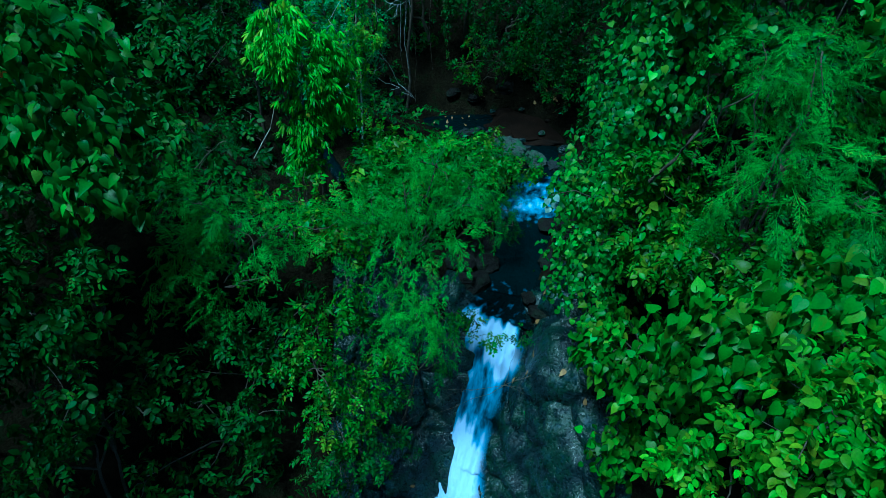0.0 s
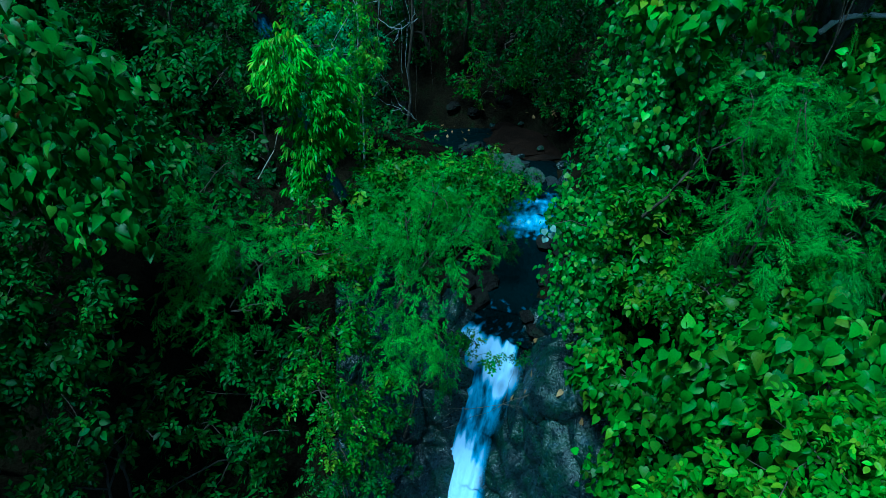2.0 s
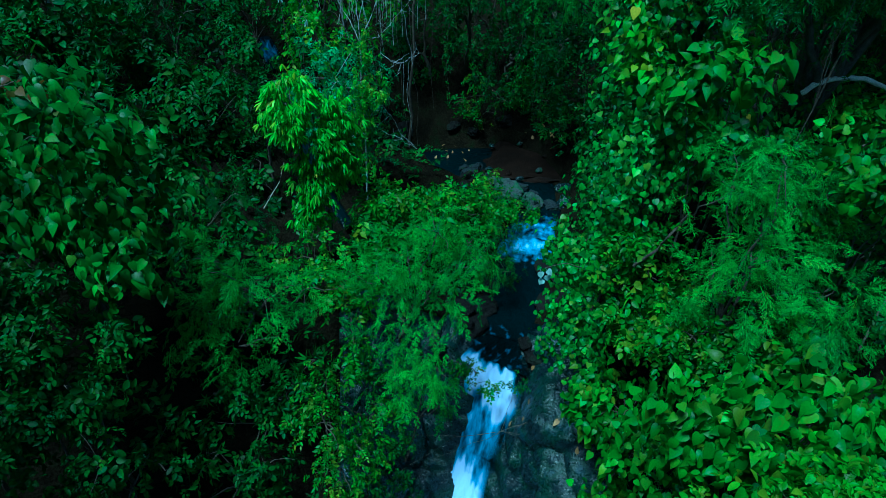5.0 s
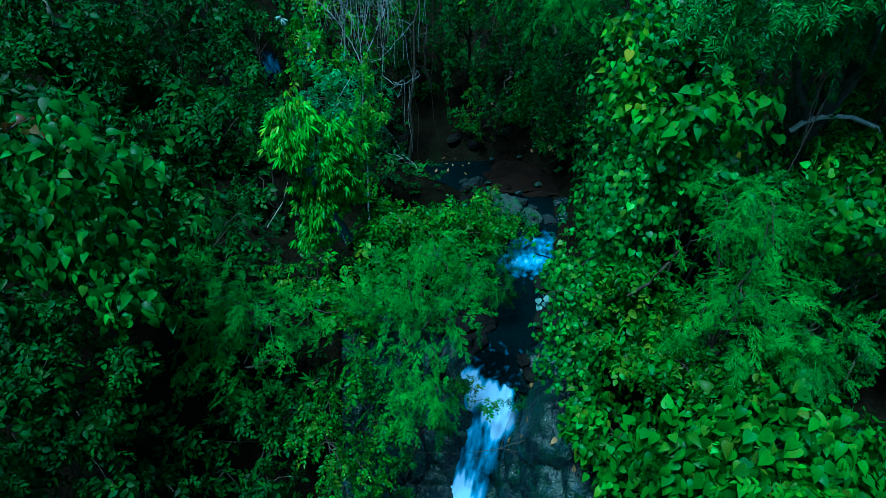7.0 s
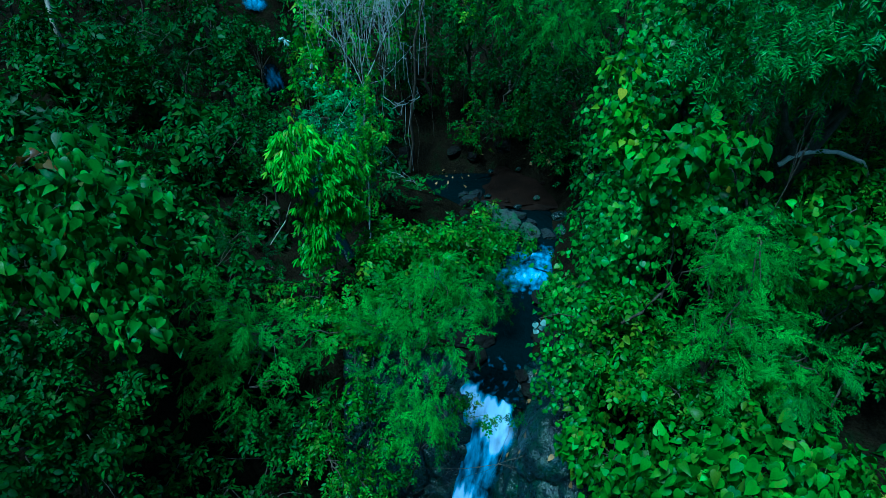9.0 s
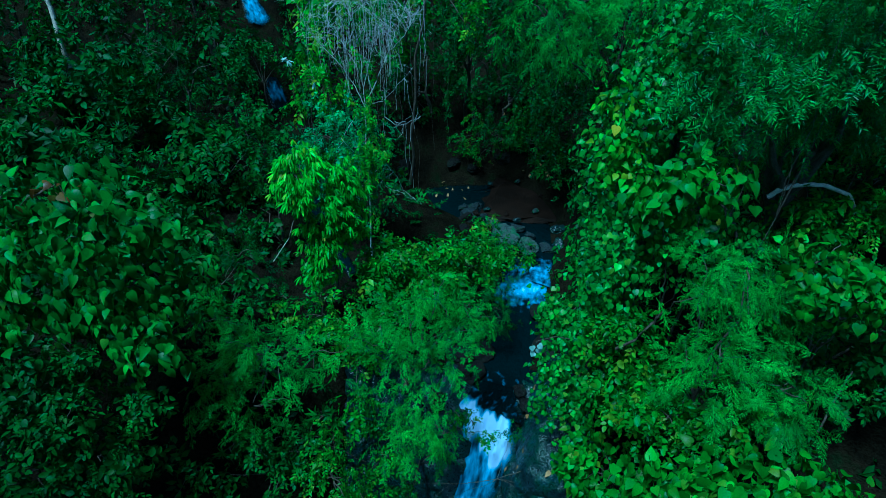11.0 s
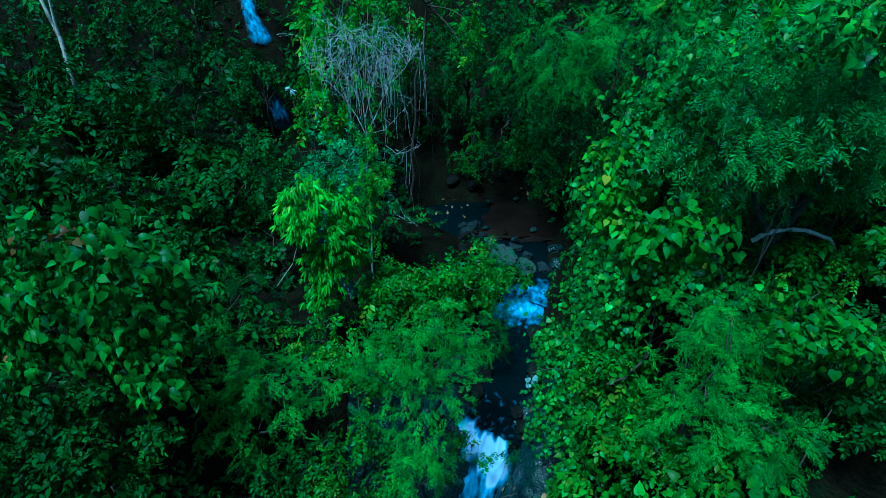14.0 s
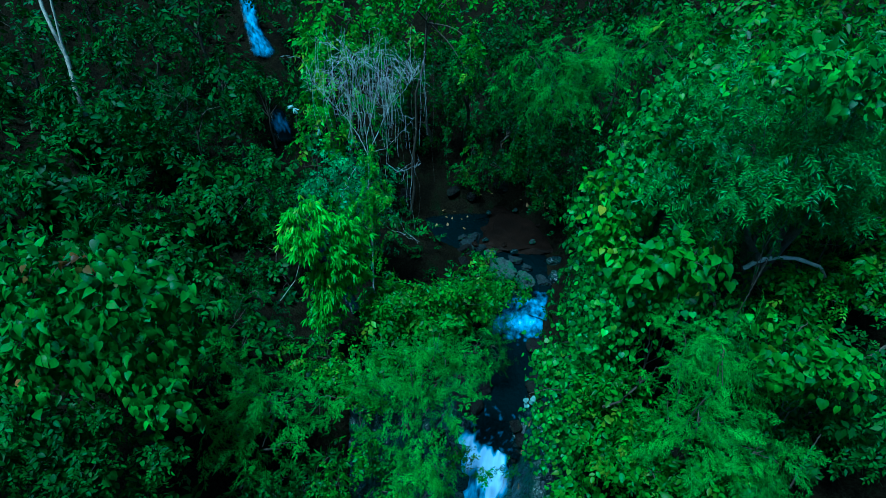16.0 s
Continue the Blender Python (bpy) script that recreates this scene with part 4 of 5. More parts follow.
plant("feathery_shrub", "low feathery tuft drooping over wet rock beside the falls", "shrub", (-0.9, 9.2),
      [(-0.55, 8.5, 1.75, 0.55, 0.45, 0.33), (-0.2, 8.6, 1.6, 0.34, 0.32, 0.26), (-0.95, 8.3, 1.55, 0.45, 0.42, 0.34), (-0.12, 9.75, -0.1, 0.26, 0.2, 0.22), (0.02, 9.6, -0.55, 0.2, 0.16, 0.22)],
      "spray", M_FEATHER, 0.32, 30, 2, 0.10, 38, group="feathery shrubs", trunk_r=0.03, hang=0.45, twigs=12, rough=0.4)
plant("stream_shrub", "leafy green shrub at the water's edge above the falls", "shrub", (-0.4, 13.6),
      [(-0.4, 13.1, 2.7, 0.8, 0.7, 0.7), (0.6, 13.6, 2.4, 0.8, 0.7, 0.65), (-1.3, 12.8, 2.9, 0.7, 0.6, 0.7), (1.0, 14.6, 2.0, 0.6, 0.6, 0.5), (-1.6, 13.6, 2.3, 0.8, 0.7, 0.8)],
      "small", M_SMALL, 0.30, 24, 3, 0.12, 39, trunk_r=0.04, twigs=16)
plant("stream_shrub", "low pale shrub round the boulder in the stream", "shrub", (1.3, 15.4),
      [(1.0, 15.8, 1.7, 0.6, 0.5, 0.4), (1.75, 15.85, 1.6, 0.5, 0.35, 0.35), (2.5, 15.75, 1.5, 0.4, 0.35, 0.3), (1.3, 16.8, 2.1, 0.3, 0.25, 0.15)],
      "small", M_SMALL, 0.26, 28, 3, 0.10, 40, trunk_r=0.03, twigs=8)
plant("filler_shrub", "small-leaved green shrub between the feathery bushes", "shrub", (-2.2, 10.6),
      [(-2.0, 10.4, 2.2, 0.6, 0.6, 0.5), (-1.9, 9.4, 1.3, 0.45, 0.45, 0.5), (-2.9, 11.0, 2.6, 0.8, 0.7, 0.6), (-1.2, 11.3, 2.5, 0.8, 0.6, 0.6)],
      "small", M_SMALL, 0.24, 22, 3, 0.12, 41, trunk_r=0.04, twigs=10, rough=0.6, depth=0.7)
plant("lance_leaved_tree", "slender tree hung with narrow bright green leaves", "tree", (-2.95, 13.0),
      [(-2.90, 12.1, 4.80, 0.46, 0.42, 0.62), (-2.95, 12.1, 4.05, 0.42, 0.38, 0.58), (-3.02, 12.1, 3.3, 0.36, 0.36, 0.5), (-2.55, 12.6, 5.2, 0.38, 0.4, 0.6), (-2.35, 12.8, 4.2, 0.30, 0.36, 0.6)],
      "tassel", M_LANCE, 0.165, 50, 3, 0.12, 42, trunk_r=0.07, hang=1.9, twigs=10, lean=np.array([-2.9, 13.0, 5.2]))
plant("lance_leaved_tree", "young shoot of yellow-green narrow leaves", "tree", (-3.4, 12.6),
      [(-3.35, 11.9, 5.85, 0.44, 0.40, 0.45), (-3.3, 11.9, 5.45, 0.38, 0.40, 0.34), (-3.2, 12.1, 6.15, 0.34, 0.35, 0.34)],
      "tassel", M_YELLOW, 0.165, 50, 3, 0.09, 43, trunk_r=0.04, hang=1.9, twigs=6)
plant("blue_green_tree", "soft blue-green leafy tree wrapped with thin creepers", "tree", (-2.9, 15.9),
      [(-3.1, 15.3, 5.5, 0.9, 0.7, 1.0), (-2.2, 15.6, 5.0, 0.7, 0.6, 1.2), (-3.6, 15.2, 4.6, 0.7, 0.6, 0.9), (-2.6, 15.3, 3.8, 0.9, 0.6, 0.8)],
      "small", M_BLUE_GREEN, 0.20, 17, 3, 0.15, 44, trunk_r=0.08, hang=0.7, twigs=14)

# ---- the hillside behind ----
HILL = [
    (-6.8, 15.6, 4.6, 0.9, 0.8, 0.8), (-7.8, 16.4, 5.4, 1.0, 0.9, 0.9), (-9.0, 16.8, 6.6, 1.1, 1.0, 1.0), (-10.6, 16.6, 7.2, 1.2, 1.0, 1.1),
    (-8.3, 18.2, 7.0, 1.1, 1.0, 0.9), (-5.9, 16.4, 3.6, 0.8, 0.8, 0.7), (-10.8, 14.4, 6.0, 1.2, 1.0, 1.0), (-9.0, 14.4, 5.2, 1.1, 1.0, 1.0),
    (-7.4, 13.6, 4.2, 1.0, 0.9, 0.9), (-6.0, 13.2, 3.4, 0.9, 0.8, 0.8), (-5.0, 14.4, 3.0, 0.7, 0.7, 0.6), (-7.0, 11.4, 3.8, 1.0, 0.9, 0.9),
    (-8.8, 11.8, 5.0, 1.2, 1.0, 1.1), (-5.6, 11.4, 3.0, 0.9, 0.8, 0.8), (-4.4, 12.2, 2.6, 0.8, 0.7, 0.7),
]
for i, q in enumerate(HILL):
    plant("hillside_bush", "leafy bush on the slope, its green darkened as shade", "bush", (q[0], q[1] + 0.4),
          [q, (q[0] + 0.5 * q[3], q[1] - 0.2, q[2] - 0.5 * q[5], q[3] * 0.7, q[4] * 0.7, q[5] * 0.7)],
          ("oval", "broad", "lance", "oval", "spray")[i % 5], (M_HILL_SHADED, M_DARK, M_HILL_SHADED, M_DARK, M_HILL_SHADED)[i % 5], (0.34, 0.36, 0.24, 0.36, 0.40)[i % 5], (6.0, 6.0, 9, 5.6, 4.5)[i % 5], (5, 5, 3, 5, 3)[i % 5], 0.15, 60 + i,
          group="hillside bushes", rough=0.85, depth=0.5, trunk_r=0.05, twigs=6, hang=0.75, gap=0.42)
BACK = [
    (-7.6, 19.8, 6.9, 1.2, 1.0, 1.2), (-9.8, 19.6, 8.4, 1.4, 1.1, 1.2), (-12.6, 18.0, 9.0, 1.6, 1.2, 1.4), (-4.7, 22.2, 7.6, 0.9, 0.9, 1.1), (-9.2, 23.0, 10.0, 1.6, 1.2, 1.5),
    (-3.6, 19.6, 7.0, 1.2, 1.0, 1.6), (-3.2, 20.6, 9.0, 1.5, 1.1, 1.3), (-1.2, 22.8, 8.4, 1.5, 1.0, 1.5), (-4.4, 18.6, 4.6, 1.0, 0.8, 1.2),
    (0.9, 20.6, 8.0, 1.2, 0.9, 1.0), (2.0, 24.0, 7.0, 1.8, 1.1, 2.0), (-0.6, 24.6, 5.5, 1.8, 1.0, 2.0), (4.6, 23.6, 5.2, 1.8, 1.2, 2.2),
    (2.8, 21.6, 5.0, 1.4, 1.0, 1.5), (4.4, 19.6, 5.2, 1.2, 1.0, 1.8), (5.4, 17.6, 5.0, 1.1, 1.0, 2.2), (5.0, 14.6, 4.6, 1.2, 1.2, 2.0), (4.2, 12.2, 3.6, 1.1, 1.1, 1.6), (6.4, 12.0, 7.0, 1.8, 1.6, 2.2),
    (6.6, 11.4, 9.8, 1.5, 1.4, 1.2), (9.0, 12.0, 9.8, 1.6, 1.5, 1.4), (8.6, 9.6, 8.2, 1.5, 1.4, 1.6), (7.6, 15.6, 9.4, 1.8, 1.5, 1.6), (6.8, 19.6, 10.0, 1.8, 1.4, 1.6), (3.4, 22.6, 9.4, 1.6, 1.2, 1.2), (10.6, 16.0, 11.5, 2.0, 1.6, 1.6), (-6.0, 25.6, 10.6, 1.6, 1.2, 1.4), (-12.0, 21.0, 11.4, 1.8, 1.3, 1.4),
]
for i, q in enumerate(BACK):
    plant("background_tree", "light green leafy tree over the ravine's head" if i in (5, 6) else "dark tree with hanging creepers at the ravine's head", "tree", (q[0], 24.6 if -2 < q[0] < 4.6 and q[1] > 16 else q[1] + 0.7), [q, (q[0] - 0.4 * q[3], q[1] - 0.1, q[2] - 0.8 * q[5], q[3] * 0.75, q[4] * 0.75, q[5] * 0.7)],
          "small", M_BRIGHT if i in (5, 6) else M_HILL_SHADED if q[0] < -6 or 9 <= i <= 16 else (M_DARK, M_SMALL, M_DARK)[i % 3], (0.30 if 9 <= i <= 17 else 0.38), (7 if 9 <= i <= 17 else 4.8), 3, 0.16, 90 + i, group="background trees", trunk_r=0.10, twigs=6, hang=0.9)
plant("feathery_tree", "pale feathery tree leaning over the dark pool", "tree", (6.2, 18.4),
      [(2.5, 16.2, 8.7, 0.8, 0.7, 0.55), (3.6, 16.4, 8.8, 1.0, 0.8, 0.6), (4.8, 16.8, 8.9, 1.1, 0.9, 0.7), (3.2, 17.2, 7.7, 1.1, 0.8, 0.8), (4.6, 17.6, 7.5, 1.2, 0.9, 0.9), (2.0, 16.8, 8.0, 0.55, 0.6, 0.45), (6.0, 16.5, 9.0, 1.2, 1.0, 0.8)],
      "spray", M_FEATHER, 0.50, 7, 2, 0.16, 45, trunk_r=0.06, hang=0.5, rough=0.4, twigs=20)
plant("overhanging_sprig", "thin leafy shoot drooping across the waterfall", "sprig", (-0.2, 10.2),
      [(0.72, 9.75, 0.35, 0.32, 0.22, 0.16), (1.02, 9.6, 0.2, 0.28, 0.2, 0.14), (0.4, 9.8, 0.5, 0.3, 0.25, 0.2)],
      "small", M_SMALL, 0.16, 60, 2, 0.06, 46, trunk_r=0.02, hang=0.9, twigs=6)
plant("rock_plants", "tuft of moss-green plants growing on the wet rock", "plants", (2.2, 8.9),
      [(2.15, 8.9, -1.0, 0.25, 0.3, 0.35), (1.75, 9.9, 0.0, 0.2, 0.2, 0.14), (2.5, 8.4, -0.9, 0.25, 0.25, 0.3), (-0.95, 8.7, -0.6, 0.25, 0.2, 0.3), (-1.15, 8.2, -1.3, 0.3, 0.2, 0.35), (-0.65, 8.3, -1.6, 0.2, 0.2, 0.3)],
      "small", M_DARK, 0.16, 60, 2, 0.06, 47, trunk_r=0.01, twigs=0)
plant("red_shoot", "young reddish leaves at the top of the broad-leaved tree", "shoot", (-6.6, 8.9),
      [(-6.3, 8.1, 7.2, 0.35, 0.25, 0.16), (-5.7, 8.3, 7.1, 0.25, 0.2, 0.14), (-6.9, 8.1, 7.15, 0.3, 0.2, 0.14)],
      "heart", M_RED, 0.12, 14, 2, 0.10, 48, trunk_r=0.02, twigs=4)
plant("undergrowth_shrub", "small-leaved shrub with black gaps below the bent branch", "shrub", (6.4, 8.6),
      [(5.6, 8.3, 6.6, 0.6, 0.5, 0.5), (6.5, 8.2, 6.8, 0.6, 0.5, 0.6), (7.2, 8.0, 7.4, 0.6, 0.6, 0.7), (6.9, 8.8, 8.0, 0.5, 0.5, 0.5)],
      "small", M_SMALL, 0.22, 22, 3, 0.12, 49, trunk_r=0.04, twigs=16, rough=0.6, depth=0.7)
plant("strap_fern", "tufted fern with long strap-shaped leaves on the rock's edge", "fern", (-1.6, 9.3),
      [(-1.6, 9.0, 0.95, 0.35, 0.3, 0.25), (-2.6, 8.9, 1.5, 0.35, 0.3, 0.25), (-3.6, 8.5, 1.2, 0.4, 0.3, 0.3), (-4.6, 8.4, 1.0, 0.4, 0.3, 0.3)],
      "lance", M_DARK, 0.22, 10, 2, 0.10, 51, trunk_r=0.02, hang=0.3, twigs=6, rough=0.5)
plant("rock_shrub", "small yellowish-green shrub at the foot of the feathery bushes", "shrub", (-1.5, 9.2),
      [(-1.25, 8.8, 0.3, 0.4, 0.35, 0.35), (-1.7, 8.6, -0.2, 0.35, 0.35, 0.4), (-2.9, 8.3, 0.6, 0.4, 0.35, 0.35)],
      "small", M_SMALL, 0.20, 22, 3, 0.10, 52, trunk_r=0.02, hang=0.6, twigs=8, rough=0.6)
plant("climbing_vine", "sunlit climber with yellow-green leaves over the canopy", "vine", (4.4, 9.0),
      [(3.7, 8.3, 10.25, 0.5, 0.4, 0.25), (4.5, 7.6, 10.35, 0.55, 0.4, 0.25), (5.5, 7.5, 10.35, 0.5, 0.4, 0.22), (3.4, 8.3, 9.3, 0.35, 0.35, 0.4)],
      "round", M_VINE, 0.09, 34, 5, 0.12, 53, trunk_r=0.03, twigs=6, rough=0.5)
plant("low_shrub", "small oval-leaved shrub mixed among feathery fronds", "shrub", (4.8, 6.8),
      [(4.5, 6.1, 4.35, 0.5, 0.4, 0.4), (3.6, 6.5, 4.1, 0.45, 0.4, 0.4), (5.2, 7.0, 5.7, 0.4, 0.35, 0.35)],
      "oval", M_SMALL, 0.17, 32, 3, 0.11, 54, group="low shrubs", trunk_r=0.03, twigs=12, rough=0.6)
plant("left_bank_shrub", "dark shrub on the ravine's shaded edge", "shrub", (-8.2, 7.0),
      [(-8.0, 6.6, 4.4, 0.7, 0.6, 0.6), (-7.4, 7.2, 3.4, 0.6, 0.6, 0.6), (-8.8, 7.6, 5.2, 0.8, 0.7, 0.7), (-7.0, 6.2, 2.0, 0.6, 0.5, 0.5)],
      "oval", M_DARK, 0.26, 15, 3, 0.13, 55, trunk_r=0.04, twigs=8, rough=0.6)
plant("bank_plants", "thin dark seedlings and hanging stems on the far bank", "plants", (2.4, 23.6),
      [(0.6, 22.8, 2.6, 0.5, 0.4, 0.5), (1.7, 22.6, 2.3, 0.5, 0.4, 0.45), (2.8, 22.7, 2.8, 0.6, 0.4, 0.6), (3.9, 22.2, 2.5, 0.5, 0.4, 0.5), (4.6, 21.2, 2.6, 0.5, 0.4, 0.6), (1.2, 22.9, 3.4, 0.5, 0.4, 0.4), (3.3, 22.8, 3.6, 0.5, 0.4, 0.4)],
      "small", M_SMALL, 0.24, 12, 3, 0.13, 56, trunk_r=0.03, twigs=24, rough=0.7, depth=0.7)
plant("hillside_bush", "small dark bush beside the slender yellow-green tree", "bush", (-4.7, 14.6),
      [(-4.75, 14.3, 5.6, 0.6, 0.5, 0.6), (-4.5, 14.4, 4.9, 0.5, 0.5, 0.5), (-5.0, 14.5, 6.5, 0.5, 0.4, 0.5)],
      "small", M_DARK, 0.26, 16, 3, 0.12, 57, group="hillside bushes", rough=0.8, depth=0.6, trunk_r=0.05, twigs=6, hang=0.75)
plant("hillside_bush", "dark bush hiding part of the small upper fall", "bush", (-7.0, 22.8),
      [(-7.6, 22.7, 6.6, 0.7, 0.5, 0.4), (-6.85, 22.5, 6.6, 0.5, 0.4, 0.3), (-6.6, 22.4, 6.1, 0.45, 0.35, 0.3), (-7.9, 22.3, 5.8, 0.6, 0.5, 0.5), (-5.9, 22.6, 6.0, 0.5, 0.4, 0.5)],
      "small", M_DARK, 0.30, 14, 3, 0.13, 58, group="hillside bushes", rough=0.8, depth=0.6, trunk_r=0.05, twigs=6, hang=0.75)
plant("climbing_vine", "yellow-green creeper climbing the dead tree's trunk", "vine", (-2.4, 15.6),
      [(-2.15, 14.75, 4.5, 0.28, 0.25, 0.75), (-2.1, 14.75, 5.6, 0.26, 0.25, 0.65), (-2.0, 14.8, 6.5, 0.3, 0.25, 0.35), (-2.8, 14.9, 5.1, 0.4, 0.3, 0.5), (-1.75, 14.8, 5.4, 0.22, 0.22, 0.5), (-2.2, 14.75, 3.4, 0.3, 0.25, 0.6)],
      "small", M_BRIGHT, 0.15, 34, 3, 0.09, 59, trunk_r=0.02, twigs=10, rough=0.6, depth=0.6, hang=1.0)

plant("left_bank_shrub", "glossy broad-leaved shrub below the feathery bush", "shrub", (-3.8, 8.9),
      [(-3.9, 8.3, 1.1, 0.5, 0.45, 0.42), (-3.35, 8.3, 0.75, 0.45, 0.4, 0.4), (-4.5, 8.0, 0.6, 0.5, 0.4, 0.4), (-3.6, 7.7, -0.2, 0.5, 0.45, 0.5)],
      "oval", M_HILL_SHADED, 0.20, 24, 3, 0.11, 160, trunk_r=0.03, hang=1.0, twigs=8, rough=0.6, gap=0.35)
plant("left_bank_shrub", "shrub of pointed leaves on the shaded edge", "shrub", (-5.9, 6.9),
      [(-5.75, 6.5, 3.1, 0.5, 0.45, 0.45), (-6.2, 6.3, 2.5, 0.5, 0.4, 0.4), (-5.3, 6.0, 2.0, 0.5, 0.4, 0.45), (-5.7, 5.6, 1.4, 0.5, 0.4, 0.4), (-4.9, 6.6, 1.2, 0.45, 0.4, 0.4)],
      "oval", M_HILL_SHADED, 0.20, 18, 3, 0.12, 161, trunk_r=0.03, hang=0.9, twigs=10, rough=0.6, gap=0.35)
plant("climbing_vine", "climber with large blue-green leaves over the canopy", "vine", (5.0, 8.4),
      [(4.55, 7.0, 10.75, 0.45, 0.35, 0.3), (5.0, 6.9, 10.45, 0.4, 0.35, 0.3), (5.3, 7.2, 10.6, 0.4, 0.35, 0.3)],
      "heart", M_VINE, 0.115, 34, 4, 0.11, 162, trunk_r=0.012, twigs=6, gap=0.3)
plant("feathery_shrub", "dark feathery bush overhanging the shaded stream", "shrub", (0.2, 13.0),
      [(1.35, 12.6, 1.65, 0.42, 0.40, 0.32), (1.75, 12.7, 1.15, 0.34, 0.35, 0.28), (0.95, 12.4, 1.8, 0.45, 0.4, 0.36), (1.45, 13.1, 2.0, 0.35, 0.35, 0.28)],
      "spray", M_DARK, 0.30, 26, 2, 0.13, 166, group="feathery shrubs", trunk_r=0.03, hang=0.4, twigs=8, rough=0.5)
plant("climbing_vine", "fresh light green heart-shaped leaves on the vine's edge", "vine", (3.4, 9.4),
      [(2.75, 8.6, 7.85, 0.32, 0.32, 0.45), (2.95, 8.4, 7.35, 0.35, 0.32, 0.35), (2.7, 8.7, 8.5, 0.25, 0.25, 0.3)],
      "heart", M_BRIGHT, 0.115, 30, 5, 0.11, 167, trunk_r=0.012, twigs=4, gap=0.2)
plant("climbing_vine", "few large yellowing leaves on the canopy", "vine", (4.2, 8.6),
      [(3.75, 7.35, 10.55, 0.16, 0.12, 0.10), (3.95, 7.35, 10.75, 0.16, 0.12, 0.10), (4.35, 7.2, 10.85, 0.14, 0.12, 0.08)],
      "lance", M_YELLOW, 0.14, 18, 2, 0.05, 163, trunk_r=0.015, hang=0.2, twigs=0, gap=0.0)
# Lower leaves hang in view; the unseen high crown is added to shade the pool.
plant("background_tree", "light green canopy of a tree leaning over the pool, high crown added for shade", "tree", (-1.4, 21.6),
      [(0.2, 17.0, 10.65, 1.5, 1.2, 0.65), (1.8, 17.3, 10.95, 1.3, 1.1, 0.6), (-1.1, 17.4, 10.6, 1.0, 1.0, 0.6), (0.7, 19.0, 8.6, 0.35, 0.35, 0.7), (0.75, 19.1, 7.6, 0.3, 0.3, 0.5), (2.6, 18.6, 10.9, 1.2, 1.0, 0.6)],
      "small", M_BRIGHT, 0.26, 12, 3, 0.14, 165, group="background trees", trunk_r=0.06, hang=0.9, twigs=10, rough=0.5, gap=0.2, lean=np.array([-0.6, 20.0, 10.4]))
plant("pale_sprig", "whitish narrow leaves on a thin shoot beside the dead tree", "sprig", (-4.2, 16.6),
      [(-4.15, 16.0, 7.35, 0.25, 0.15, 0.2), (-3.75, 16.0, 6.9, 0.2, 0.15, 0.2)],
      "tassel", M_PALE, 0.12, 7, 1, 0.08, 164, trunk_r=0.012, hang=0.9, twigs=4, gap=0.0)


# ---- undergrowth over the slopes ----
def undergrowth(name, label, kind, material, size, per_m2, seed, x0, x1, y0, y1, high=0.35):
    rng = np.random.default_rng(seed)
    n = int((x1 - x0) * (y1 - y0) * per_m2)
    x, y = rng.uniform(x0, x1, n), rng.uniform(y0, y1, n)
    xs, ws = np.interp(y, STREAM_Y, STREAM_X), np.interp(y, STREAM_Y, STREAM_W)
    gx = np.interp(y, SIDE_Y, SIDE_X)
    patch = np.array([noise.noise(Vector((a * 0.8, b * 0.8, seed))) for a, b in zip(x, y)])
    keep = (np.abs(x - xs) > ws + 0.45) & ((np.abs(x - gx) > 0.55) | (y < 12.5)) & (patch > np.where((x < -9.0) | (y > 20), -0.55, 0.12))
    keep &= ~((x > -2.4) & (x < 3.3) & (y > 6.3) & (y < 11.6)) & ~((((x - 2.0) / 2.3) ** 2 + ((y - 18.6) / 2.1) ** 2 < 1) & (y > 16.3))
    x, y = x[keep], y[keep]
    z = ground_z(x, y) + rng.uniform(0.0, high, len(x)) * (1 + patch[keep])
    pos = np.stack([x, y, z], -1)
    tip = rng.normal(size=(len(x), 3)) * np.array([1, 1, 0.3]) + np.array([0, -0.3, 0.25])
    face = np.array([0, -0.3, 1.0]) + rng.normal(size=(len(x), 3)) * 0.3
    mass = leaf_mass(kind, pos, tip, face, size * rng.uniform(0.6, 1.3, len(x)), rng)
    return tagged(new(name, leaf_mesh(name, mass, material)), label, "undergrowth", kind="stuff")


undergrowth("undergrowth", "leafy undergrowth covering the slopes, darkened as shade", "broad", M_HILL_SHADED, 0.34, 5, 3, -15, 11, 5, 27, 0.4)
undergrowth("ground_ferns", "small ferns and seedlings among the undergrowth", "pinnate", M_HILL_SHADED, 0.34, 5, 4, -14, 8, 5, 26, 0.5)
undergrowth("seedlings", "small-leaved seedlings over the shaded slopes", "small", M_HILL_SHADED, 0.32, 4, 6, -15, 11, 5, 27, 0.5)


